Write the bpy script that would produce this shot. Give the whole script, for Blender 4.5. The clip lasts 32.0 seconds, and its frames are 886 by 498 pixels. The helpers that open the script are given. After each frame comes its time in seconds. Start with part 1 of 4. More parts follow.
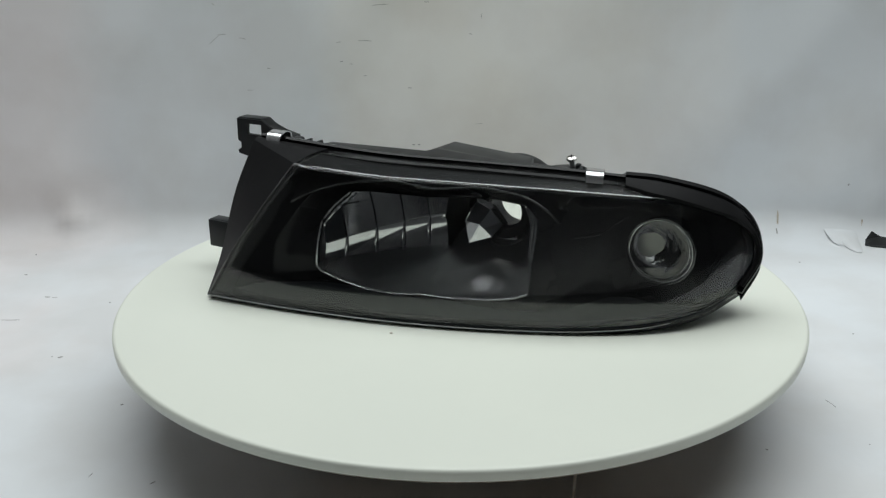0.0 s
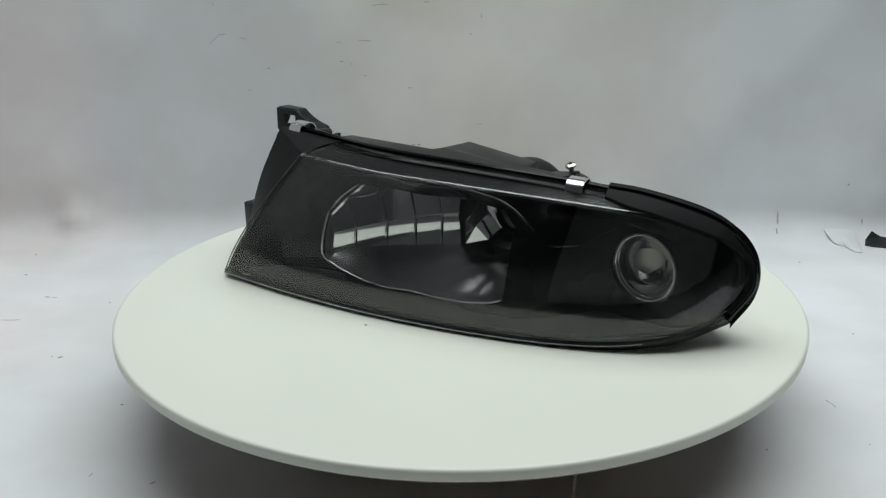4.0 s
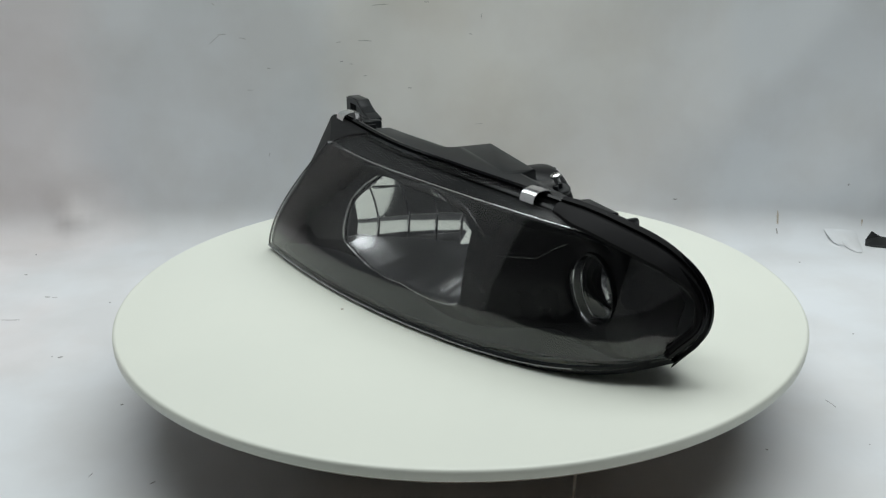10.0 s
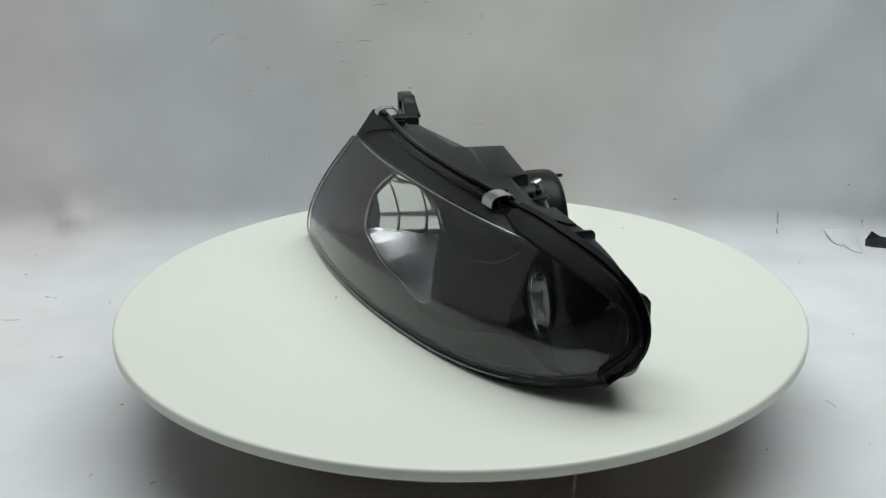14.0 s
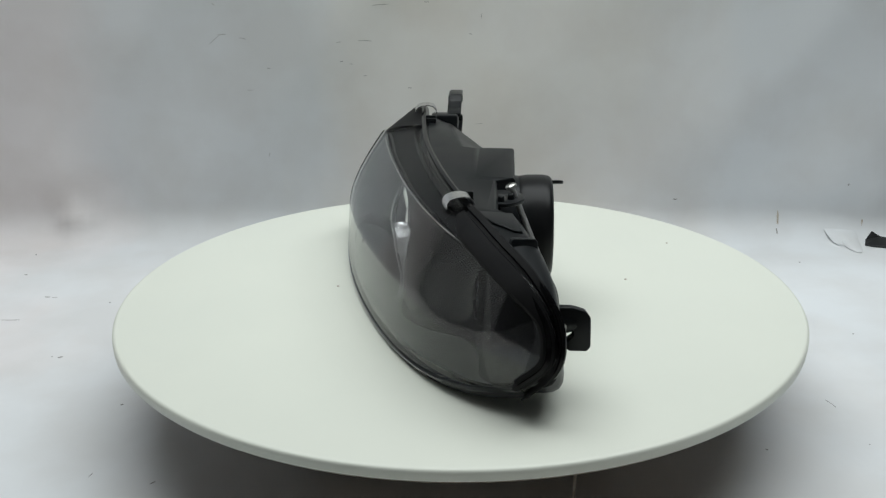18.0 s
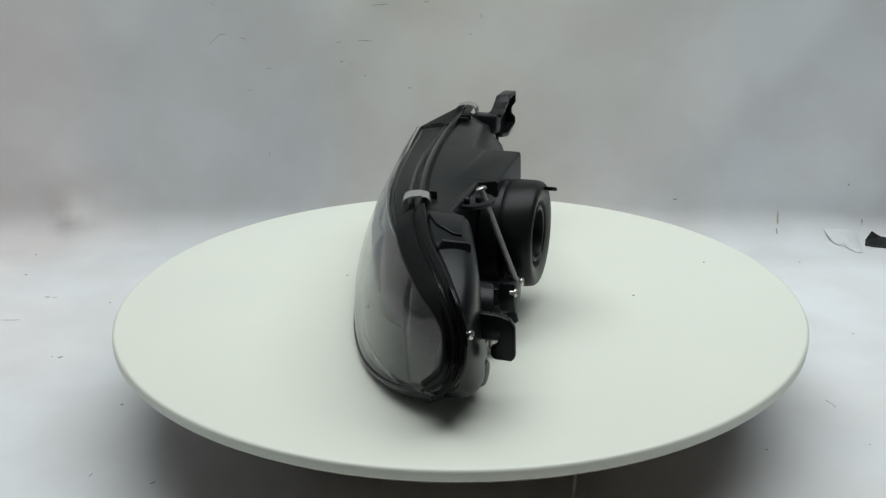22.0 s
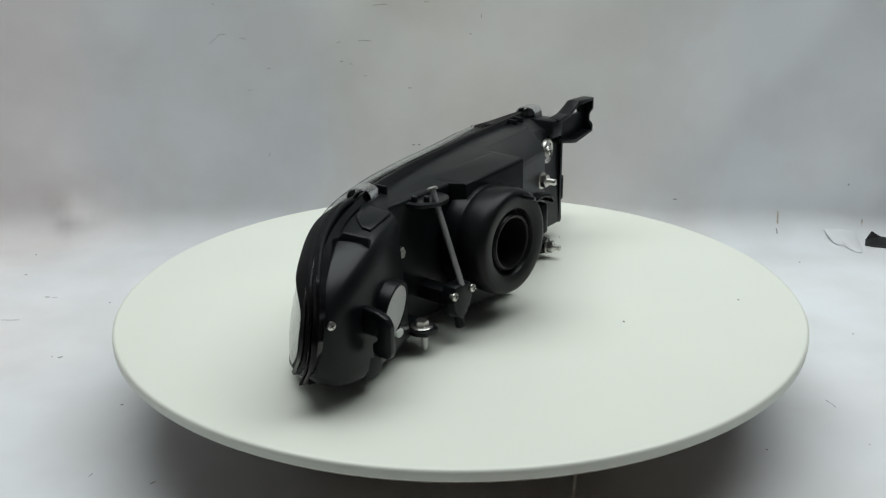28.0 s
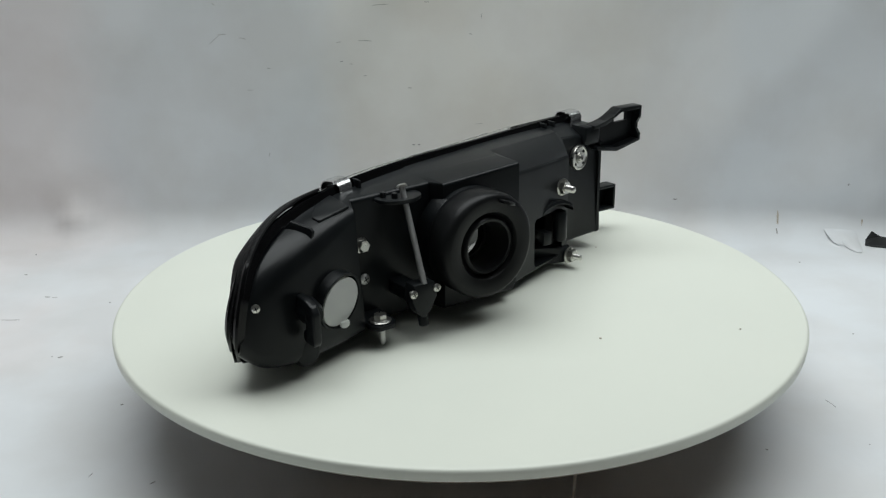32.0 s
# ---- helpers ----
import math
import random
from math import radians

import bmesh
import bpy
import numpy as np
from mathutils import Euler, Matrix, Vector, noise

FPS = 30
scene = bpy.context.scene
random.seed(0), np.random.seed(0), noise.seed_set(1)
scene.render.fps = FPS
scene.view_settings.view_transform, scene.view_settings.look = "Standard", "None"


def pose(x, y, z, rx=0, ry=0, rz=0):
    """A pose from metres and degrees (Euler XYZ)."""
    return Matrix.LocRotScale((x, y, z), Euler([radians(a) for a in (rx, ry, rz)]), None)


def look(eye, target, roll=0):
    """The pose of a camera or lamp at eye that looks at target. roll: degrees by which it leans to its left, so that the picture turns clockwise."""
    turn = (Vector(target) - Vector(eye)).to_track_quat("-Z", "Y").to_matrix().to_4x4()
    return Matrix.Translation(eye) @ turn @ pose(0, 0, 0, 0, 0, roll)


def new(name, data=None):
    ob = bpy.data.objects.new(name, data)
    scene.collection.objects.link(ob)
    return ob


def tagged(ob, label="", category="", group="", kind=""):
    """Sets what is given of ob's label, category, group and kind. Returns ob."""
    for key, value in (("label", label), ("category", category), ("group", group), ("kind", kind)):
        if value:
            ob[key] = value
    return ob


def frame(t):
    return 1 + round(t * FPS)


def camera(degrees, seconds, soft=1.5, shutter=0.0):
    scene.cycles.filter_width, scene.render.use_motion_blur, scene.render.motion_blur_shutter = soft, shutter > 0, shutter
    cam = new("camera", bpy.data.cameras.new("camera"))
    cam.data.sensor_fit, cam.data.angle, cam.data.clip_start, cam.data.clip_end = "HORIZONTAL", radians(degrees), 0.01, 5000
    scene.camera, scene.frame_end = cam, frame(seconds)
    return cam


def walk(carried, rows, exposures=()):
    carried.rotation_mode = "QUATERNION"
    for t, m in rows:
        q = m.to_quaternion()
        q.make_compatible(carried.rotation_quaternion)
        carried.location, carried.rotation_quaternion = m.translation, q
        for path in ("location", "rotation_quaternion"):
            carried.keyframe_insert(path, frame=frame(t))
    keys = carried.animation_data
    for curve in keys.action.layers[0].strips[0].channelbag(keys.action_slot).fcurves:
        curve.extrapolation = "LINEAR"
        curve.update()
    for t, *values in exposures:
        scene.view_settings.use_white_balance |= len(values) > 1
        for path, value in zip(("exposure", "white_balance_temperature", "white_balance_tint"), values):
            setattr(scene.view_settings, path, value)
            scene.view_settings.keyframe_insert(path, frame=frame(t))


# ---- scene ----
# The camera stands still before a slowly turning table.
EYE = Vector((0.0, -0.8164, 0.3273))
YAW, PITCH, ROLL = radians(-0.962), radians(19.466), -0.559
AIM = EYE + Vector((math.sin(YAW) * math.cos(PITCH), math.cos(YAW) * math.cos(PITCH), -math.sin(PITCH)))
cam = camera(49.16, 32.0, soft=1.3)
walk(cam, [(0.0, look(EYE, AIM, ROLL)), (32.0, look(EYE, AIM, ROLL))])

# Turn of the table, in degrees, clockwise from above.
TURN = [(0, 0), (3, 10.83), (6, 21.43), (9, 32.08), (12, 42.9), (15, 53.5), (18, 64.25), (21, 75.1),
        (24, 86.1), (27, 97.15), (30, 108.35), (32, 115.84)]
HEADING = -28.0

# ---- light ----
FLOOR_Z = -0.10
world = bpy.data.worlds.new("room_air")
scene.world = world
world.use_nodes = True
world.node_tree.nodes["Background"].inputs[0].default_value = (0.95, 0.93, 0.88, 1)
world.node_tree.nodes["Background"].inputs[1].default_value = 0.02


def softbox(name, eye, target, sx, sy, power, colour):
    lamp = bpy.data.lights.new(name, "AREA")
    lamp.shape, lamp.size, lamp.size_y, lamp.energy, lamp.color = "RECTANGLE", sx, sy, power, colour
    ob = new(name, lamp)
    ob.matrix_world = look(eye, target)
    return ob


softbox("overhead_softbox", (0.13, 0.08, 1.25), (0.13, -0.05, 0), 1.9, 0.9, 20.6, (0.945, 1.0, 1.005))
scene.view_settings.exposure = 0.0


# ---- materials ----
def material(name, colour, rough=0.5, metal=0.0, spec=0.5):
    m = bpy.data.materials.new(name)
    m.use_nodes = True
    b = m.node_tree.nodes["Principled BSDF"]
    b.inputs["Base Color"].default_value = (*colour, 1)
    b.inputs["Roughness"].default_value = rough
    b.inputs["Metallic"].default_value = metal
    b.inputs["Specular IOR Level"].default_value = spec
    return m, m.node_tree, b


def grain(tree, b, scale, amount, colours=None, distance=0.0005, rough=None, detail=4.0):
    """Noise of two scales: relief, and a shift of colour and gloss."""
    n, l = tree.nodes, tree.links
    at = n.new("ShaderNodeTexCoord")
    fine = n.new("ShaderNodeTexNoise")
    fine.inputs["Scale"].default_value, fine.inputs["Detail"].default_value = scale, detail
    l.new(at.outputs["Object"], fine.inputs["Vector"])
    bump = n.new("ShaderNodeBump")
    bump.inputs["Strength"].default_value, bump.inputs["Distance"].default_value = amount, distance
    l.new(fine.outputs["Fac"], bump.inputs["Height"])
    l.new(bump.outputs["Normal"], b.inputs["Normal"])
    if colours:
        broad = n.new("ShaderNodeTexNoise")
        broad.inputs["Scale"].default_value, broad.inputs["Detail"].default_value = colours[0], 5
        l.new(at.outputs["Object"], broad.inputs["Vector"])
        ramp = n.new("ShaderNodeValToRGB")
        ramp.color_ramp.elements[0].position, ramp.color_ramp.elements[1].position = 0.35, 0.68
        ramp.color_ramp.elements[0].color, ramp.color_ramp.elements[1].color = (*colours[1], 1), (*colours[2], 1)
        l.new(broad.outputs["Fac"], ramp.inputs["Fac"])
        l.new(ramp.outputs["Color"], b.inputs["Base Color"])
    if rough:
        span = n.new("ShaderNodeMapRange")
        span.inputs["To Min"].default_value, span.inputs["To Max"].default_value = rough
        l.new(fine.outputs["Fac"], span.inputs["Value"])
        l.new(span.outputs["Result"], b.inputs["Roughness"])
    return at


def make_materials():
    M = {}
    m, t, b = material("backdrop_paper", (0.76, 0.77, 0.78), 0.55, 0, 0.3)
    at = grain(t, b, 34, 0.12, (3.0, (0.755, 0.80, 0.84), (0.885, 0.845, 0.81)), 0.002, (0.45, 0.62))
    # pinkish, bluish and warm lengths of the sheet by x, with uneven borders
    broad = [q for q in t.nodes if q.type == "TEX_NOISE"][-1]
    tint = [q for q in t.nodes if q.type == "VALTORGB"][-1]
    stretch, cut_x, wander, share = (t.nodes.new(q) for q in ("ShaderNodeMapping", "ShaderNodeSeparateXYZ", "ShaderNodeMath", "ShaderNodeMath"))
    # stretched, leaning noise puts the shading of the hanging folds into the tint
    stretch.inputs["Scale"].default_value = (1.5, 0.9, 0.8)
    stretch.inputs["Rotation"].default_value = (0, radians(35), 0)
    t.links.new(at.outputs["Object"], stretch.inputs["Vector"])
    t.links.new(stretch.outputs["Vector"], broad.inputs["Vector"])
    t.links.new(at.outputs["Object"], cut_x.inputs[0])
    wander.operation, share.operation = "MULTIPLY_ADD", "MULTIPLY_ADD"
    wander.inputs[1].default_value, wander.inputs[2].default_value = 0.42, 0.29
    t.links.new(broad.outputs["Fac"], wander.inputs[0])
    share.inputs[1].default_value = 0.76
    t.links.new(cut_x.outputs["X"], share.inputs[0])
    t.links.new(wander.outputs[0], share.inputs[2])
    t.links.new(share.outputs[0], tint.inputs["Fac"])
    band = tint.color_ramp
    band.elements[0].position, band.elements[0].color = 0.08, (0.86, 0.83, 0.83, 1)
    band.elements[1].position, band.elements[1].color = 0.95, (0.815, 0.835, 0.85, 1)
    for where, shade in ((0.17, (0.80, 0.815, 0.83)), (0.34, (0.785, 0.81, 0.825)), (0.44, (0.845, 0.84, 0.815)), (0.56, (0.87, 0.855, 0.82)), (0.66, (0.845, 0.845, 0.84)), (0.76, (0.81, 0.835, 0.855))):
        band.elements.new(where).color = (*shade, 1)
    n, l = t.nodes, t.links
    soil, tone, mix = n.new("ShaderNodeTexNoise"), n.new("ShaderNodeMapRange"), n.new("ShaderNodeMix")
    soil.inputs["Scale"].default_value, soil.inputs["Detail"].default_value = 9.0, 8
    tone.inputs["From Min"].default_value, tone.inputs["From Max"].default_value = 0.35, 0.6
    tone.inputs["To Min"].default_value, tone.inputs["To Max"].default_value = 0.0, 1.0
    mix.data_type = "RGBA"
    mix.blend_type = "MULTIPLY"
    l.new(at.outputs["Object"], soil.inputs["Vector"])
    l.new(soil.outputs["Fac"], tone.inputs["Value"])
    stain = n.new("ShaderNodeMix")
    stain.data_type = "RGBA"
    a_in = [q for q in stain.inputs if q.type == "RGBA"]
    a_in[0].default_value, a_in[1].default_value = (0.93, 0.915, 0.90, 1), (1, 1, 1, 1)
    l.new(tone.outputs["Result"], stain.inputs["Factor"])
    m_in = [q for q in mix.inputs if q.type == "RGBA"]
    mix.inputs["Factor"].default_value = 1.0
    l.new(b.inputs["Base Color"].links[0].from_socket, m_in[0])
    l.new([q for q in stain.outputs if q.type == "RGBA"][0], m_in[1])
    l.new([q for q in mix.outputs if q.type == "RGBA"][0], b.inputs["Base Color"])
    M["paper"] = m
    m, t, b = material("platter_paint", (0.80, 0.81, 0.74), 0.38)
    grain(t, b, 260, 0.05, (5.0, (0.785, 0.81, 0.725), (0.81, 0.833, 0.742)), 0.0004, (0.33, 0.45))
    M["platter"] = m
    m, t, b = material("black_moulded_plastic", (0.008, 0.0095, 0.0105), 0.34, 0, 0.23)
    grain(t, b, 45, 0.05, (22, (0.0055, 0.0066, 0.0074), (0.010, 0.0118, 0.013)), 0.0006, (0.26, 0.40), 2.0)
    M["plastic"] = m
    m, t, b = material("black_gloss_bezel", (0.0035, 0.0035, 0.004), 0.13, 0, 0.16)
    grain(t, b, 25, 0.02, (18, (0.003, 0.003, 0.0034), (0.005, 0.005, 0.0055)), 0.0002, (0.11, 0.17), 2.0)
    M["bezel"] = m
    m, t, b = material("polished_black_edge", (0.012, 0.012, 0.013), 0.16, 0, 0.6)
    grain(t, b, 60, 0.03, (30, (0.010, 0.010, 0.011), (0.016, 0.016, 0.017)), 0.0002, (0.12, 0.22), 2.0)
    M["gloss"] = m
    m, t, b = material("matt_black_tray", (0.006, 0.006, 0.0065), 0.55, 0, 0.12)
    grain(t, b, 300, 0.1, (30, (0.005, 0.005, 0.0055), (0.008, 0.008, 0.0085)), 0.0002, (0.5, 0.6))
    M["tray"] = m
    m, t, b = material("black_rubber", (0.006, 0.0068, 0.0075), 0.36, 0, 0.20)
    grain(t, b, 60, 0.06, (30, (0.005, 0.0055, 0.006), (0.009, 0.0095, 0.010)), 0.0005, (0.30, 0.42), 2.0)
    M["rubber"] = m
    m, t, b = material("aluminised_reflector", (0.83, 0.83, 0.84), 0.09, 1.0)
    grain(t, b, 60, 0.02, None, 0.0005, (0.03, 0.07))
    M["chrome"] = m
    m, t, b = material("wavy_aluminised_reflector", (0.78, 0.78, 0.79), 0.05, 1.0)
    grain(t, b, 95, 0.55, None, 0.0020, (0.0, 0.02))
    M["wavy"] = m
    m, t, b = material("knurled_reflector", (0.72, 0.72, 0.73), 0.2, 1.0)
    grain(t, b, 80, 0.03, None, 0.0005, (0.20, 0.30))
    M["fluted"] = m
    m, t, b = material("dull_aluminised_wall", (0.24, 0.245, 0.26), 0.3, 1.0)
    grain(t, b, 60, 0.03, (40, (0.20, 0.205, 0.22), (0.28, 0.285, 0.30)), 0.0004, (0.25, 0.36))
    M["dull"] = m
    # bright tube whose dark reflections are put into a darker base colour
    m, t, b = material("darkened_aluminised_tube", (0.30, 0.30, 0.31), 0.05, 1.0)
    grain(t, b, 110, 0.4, (60, (0.24, 0.24, 0.25), (0.34, 0.34, 0.35)), 0.0012, (0.02, 0.06))
    M["dark_tube"] = m
    m, t, b = material("zinc_plated_steel", (0.62, 0.61, 0.58), 0.28, 1.0)
    grain(t, b, 400, 0.2, (90, (0.52, 0.51, 0.47), (0.70, 0.69, 0.66)), 0.0003, (0.2, 0.4))
    M["zinc"] = m
    m, t, b = material("grey_steel_rod", (0.6, 0.6, 0.6), 0.5, 0.85)
    grain(t, b, 300, 0.2, (60, (0.5, 0.5, 0.49), (0.66, 0.66, 0.65)), 0.0002, (0.35, 0.5))
    M["rod"] = m
    m, t, b = material("spring_steel", (0.72, 0.72, 0.72), 0.22, 1.0)
    grain(t, b, 240, 0.1, None, 0.0002, (0.16, 0.32))
    M["clip"] = m
    m, t, b = material("translucent_white_plastic", (0.80, 0.80, 0.80), 0.35)
    grain(t, b, 60, 0.05, (25, (0.77, 0.77, 0.775), (0.83, 0.83, 0.83)), 0.0003)
    glow, mix = t.nodes.new("ShaderNodeBsdfTranslucent"), t.nodes.new("ShaderNodeMixShader")
    glow.inputs["Color"].default_value = (0.85, 0.86, 0.80, 1)
    mix.inputs[0].default_value = 0.40
    t.links.new(b.outputs[0], mix.inputs[1])
    t.links.new(glow.outputs[0], mix.inputs[2])
    t.links.new(mix.outputs[0], t.nodes["Material Output"].inputs["Surface"])
    M["plug"] = m
    m, t, b = material("pencil_scuff", (0.25, 0.24, 0.23), 0.8)
    grain(t, b, 200, 0.2, (240, (0.15, 0.145, 0.14), (0.52, 0.51, 0.50)))
    M["scuff"] = m
    m, t, b = material("rust_stain", (0.40, 0.33, 0.25), 0.8)
    grain(t, b, 90, 0.1, (120, (0.42, 0.34, 0.25), (0.62, 0.57, 0.51)))
    M["rust"] = m
    # greys of the added, unseen room, chosen for the fill and reflections they give
    m, t, b = material("pale_wall_paint", (0.55, 0.55, 0.55), 0.8)
    grain(t, b, 20, 0.1, (1.5, (0.42, 0.42, 0.425), (0.48, 0.48, 0.48)))
    M["front"] = m
    m, t, b = material("light_grey_wall_paint", (0.4, 0.4, 0.4), 0.8)
    grain(t, b, 20, 0.1, (1.5, (0.68, 0.68, 0.685), (0.75, 0.75, 0.75)))
    M["side"] = m
    m, t, b = material("grey_floor_boards", (0.16, 0.16, 0.16), 0.6)
    grain(t, b, 30, 0.1, (3, (0.13, 0.13, 0.132), (0.19, 0.19, 0.188)))
    M["boards"] = m
    # pale grey stands in for light scattered in the cover's clear edge
    m, t, b = material("lit_edge_grey", (0.5, 0.51, 0.51), 0.25)
    grain(t, b, 300, 0.1, (80, (0.42, 0.43, 0.43), (0.55, 0.56, 0.56)))
    M["edge"] = m
    # dark gloss with a raised index, so thin beads on the cover shine
    m, t, b = material("polished_clear_crease", (0.03, 0.032, 0.033), 0.08)
    b.inputs["IOR"].default_value = 2.1
    grain(t, b, 200, 0.03, None, 0.0002, (0.05, 0.12))
    M["crease"] = m
    m, t, b = material("grey_wall_paint", (0.1, 0.1, 0.1), 0.8)
    grain(t, b, 20, 0.1, (1.5, (0.085, 0.085, 0.09), (0.12, 0.12, 0.122)))
    M["room"] = m
    m, t, b = material("turntable_base_plastic", (0.11, 0.10, 0.09), 0.5)
    grain(t, b, 200, 0.1, (12, (0.060, 0.052, 0.044), (0.085, 0.075, 0.065)))
    M["base"] = m
    m, t, b = material("brown_hardboard", (0.13, 0.095, 0.065), 0.7)
    grain(t, b, 300, 0.2, (14, (0.11, 0.08, 0.055), (0.16, 0.12, 0.085)))
    M["hardboard"] = m
    # Clear cover: see-through with a polished skin.
    m = bpy.data.materials.new("clear_polycarbonate")
    m.use_nodes = True
    t = m.node_tree
    n, l = t.nodes, t.links
    n.remove(n["Principled BSDF"])
    face = n.new("ShaderNodeLayerWeight")
    face.inputs["Blend"].default_value = 0.5
    power, span = n.new("ShaderNodeMath"), n.new("ShaderNodeMapRange")
    power.operation = "POWER"
    power.inputs[1].default_value = 5.0
    span.inputs["To Min"].default_value, span.inputs["To Max"].default_value = 0.052, 1.0
    l.new(face.outputs["Facing"], power.inputs[0])
    l.new(power.outputs[0], span.inputs["Value"])
    see, gloss, mix = n.new("ShaderNodeBsdfTransparent"), n.new("ShaderNodeBsdfGlossy"), n.new("ShaderNodeMixShader")
    see.inputs["Color"].default_value = (0.965, 0.97, 0.97, 1)
    gloss.inputs["Roughness"].default_value = 0.03
    l.new(span.outputs["Result"], mix.inputs[0])
    l.new(see.outputs[0], mix.inputs[1])
    l.new(gloss.outputs[0], mix.inputs[2])
    l.new(mix.outputs[0], n["Material Output"].inputs["Surface"])
    M["lens"] = m
    m = m.copy()
    m.name = "satin_polycarbonate"
    for q in m.node_tree.nodes:
        if q.type == "MAP_RANGE":
            q.inputs["To Min"].default_value, q.inputs["To Max"].default_value = 0.015, 0.13
        elif q.type == "BSDF_GLOSSY":
            q.inputs["Roughness"].default_value = 0.22
    M["satin"] = m
    return M


MAT = make_materials()


# ---- building helpers ----
def spline(knots, t):
    """A point on a smooth curve through the knots, t from 0 to 1."""
    k = len(knots) - 1
    u = min(max(t, 0.0), 1.0) * k
    i = min(int(u), k - 1)
    v = u - i
    p1, p2 = Vector(knots[i]), Vector(knots[i + 1])
    p0 = Vector(knots[i - 1]) if i else 2 * p1 - p2
    p3 = Vector(knots[i + 2]) if i + 2 <= k else 2 * p2 - p1
    return 0.5 * (2 * p1 + (p2 - p0) * v + (2 * p0 - 5 * p1 + 4 * p2 - p3) * v * v + (3 * p1 - p0 - 3 * p2 + p3) * v ** 3)


def ramp(x, xs, ys):
    return float(np.interp(x, xs, ys))


def ease(x):
    x = min(max(x, 0.0), 1.0)
    return x * x * (3 - 2 * x)


def finish(name, bm, mat, parent=None, label="", smooth=True, sharp=35):
    bmesh.ops.recalc_face_normals(bm, faces=bm.faces)
    me = bpy.data.meshes.new(name)
    bm.to_mesh(me)
    bm.free()
    if smooth:
        me.polygons.foreach_set("use_smooth", [True] * len(me.polygons))
        me.set_sharp_from_angle(angle=radians(sharp))
    me.materials.append(mat)
    ob = new(name, me)
    if parent:
        ob.parent = parent
    if label:
        tagged(ob, label)
    return ob


def part(name, bm, mat, parent, label="", smooth=True, sharp=35):
    return finish(name, bm, mat, parent, label, smooth, sharp)


def quads(bm, rows, wrap=False, wrap_rows=False):
    vs = [[bm.verts.new(p) for p in r] for r in rows]
    nr, nc = len(vs), len(vs[0])
    for i in range(nr if wrap_rows else nr - 1):
        for j in range(nc if wrap else nc - 1):
            bm.faces.new((vs[i][j], vs[i][(j + 1) % nc], vs[(i + 1) % nr][(j + 1) % nc], vs[(i + 1) % nr][j]))
    return vs


def loft(bm, rows):
    """Closed rings, capped at both ends."""
    vs = quads(bm, rows, wrap=True)
    bm.faces.new(vs[0])
    bm.faces.new(vs[-1])


def block(bm, lo, hi, bevel=0.0015, seg=2):
    g = bmesh.ops.create_cube(bm, size=1)
    c, s = (Vector(lo) + Vector(hi)) / 2, Vector(hi) - Vector(lo)
    for v in g["verts"]:
        v.co = Vector((v.co.x * s.x, v.co.y * s.y, v.co.z * s.z)) + c
    if bevel:
        es = list({e for v in g["verts"] for e in v.link_edges})
        bmesh.ops.bevel(bm, geom=es, offset=bevel, segments=seg, affect="EDGES", profile=0.5)


def lathe(bm, prof, centre, axis, n=40, cap0=True, cap1=True):
    """Turns (distance along the axis, radius) pairs about an axis through centre."""
    axis = Vector(axis).normalized()
    q = axis.to_track_quat("Z", "Y")
    c = Vector(centre)
    rows = [[c + q @ Vector((r * math.cos(2 * math.pi * k / n), r * math.sin(2 * math.pi * k / n), d)) for k in range(n)] for d, r in prof]
    vs = quads(bm, rows, wrap=True)
    if cap0:
        bm.faces.new(vs[0])
    if cap1:
        bm.faces.new(vs[-1])


def prism(bm, pts, along, bevel=0.0012, seg=2):
    """A flat outline pushed along a vector."""
    along = Vector(along)
    a = [bm.verts.new(Vector(p)) for p in pts]
    b = [bm.verts.new(Vector(p) + along) for p in pts]
    n = len(a)
    fs = [bm.faces.new(a), bm.faces.new(list(reversed(b)))]
    for i in range(n):
        fs.append(bm.faces.new((a[i], b[i], b[(i + 1) % n], a[(i + 1) % n])))
    if bevel:
        bmesh.ops.bevel(bm, geom=list({e for f in fs for e in f.edges}), offset=bevel, segments=seg, affect="EDGES", profile=0.5)


def sweep(bm, path, prof, centre, lean=None, grow=None, lift=None):
    """A profile of (rearward, outward) pairs carried along a path round centre."""
    rows = []
    for i, p in enumerate(path):
        t = (path[min(i + 1, len(path) - 1)] - path[max(i - 1, 0)]).normalized()
        n = p - Vector(centre)
        n = (n - t * n.dot(t)).normalized()
        if lean:
            n = (n + Vector(lean)).normalized()
            n = (n - t * n.dot(t)).normalized()
        b = n.cross(t).normalized()
        if b.y < 0:
            b = -b
        k = grow(i) if grow else 0.0
        rows.append([p + b * (u * (1 + 0.8 * k) if u < 0 else u) + n * (w + 0.0016 * k + (lift(i) if lift else 0.0)) for u, w in prof])
    loft(bm, rows)


def hexagon(bm, centre, axis, r, d0, d1):
    lathe(bm, [(d0, r), (d1 - 0.0006, r), (d1, r * 0.9)], centre, axis, 6)


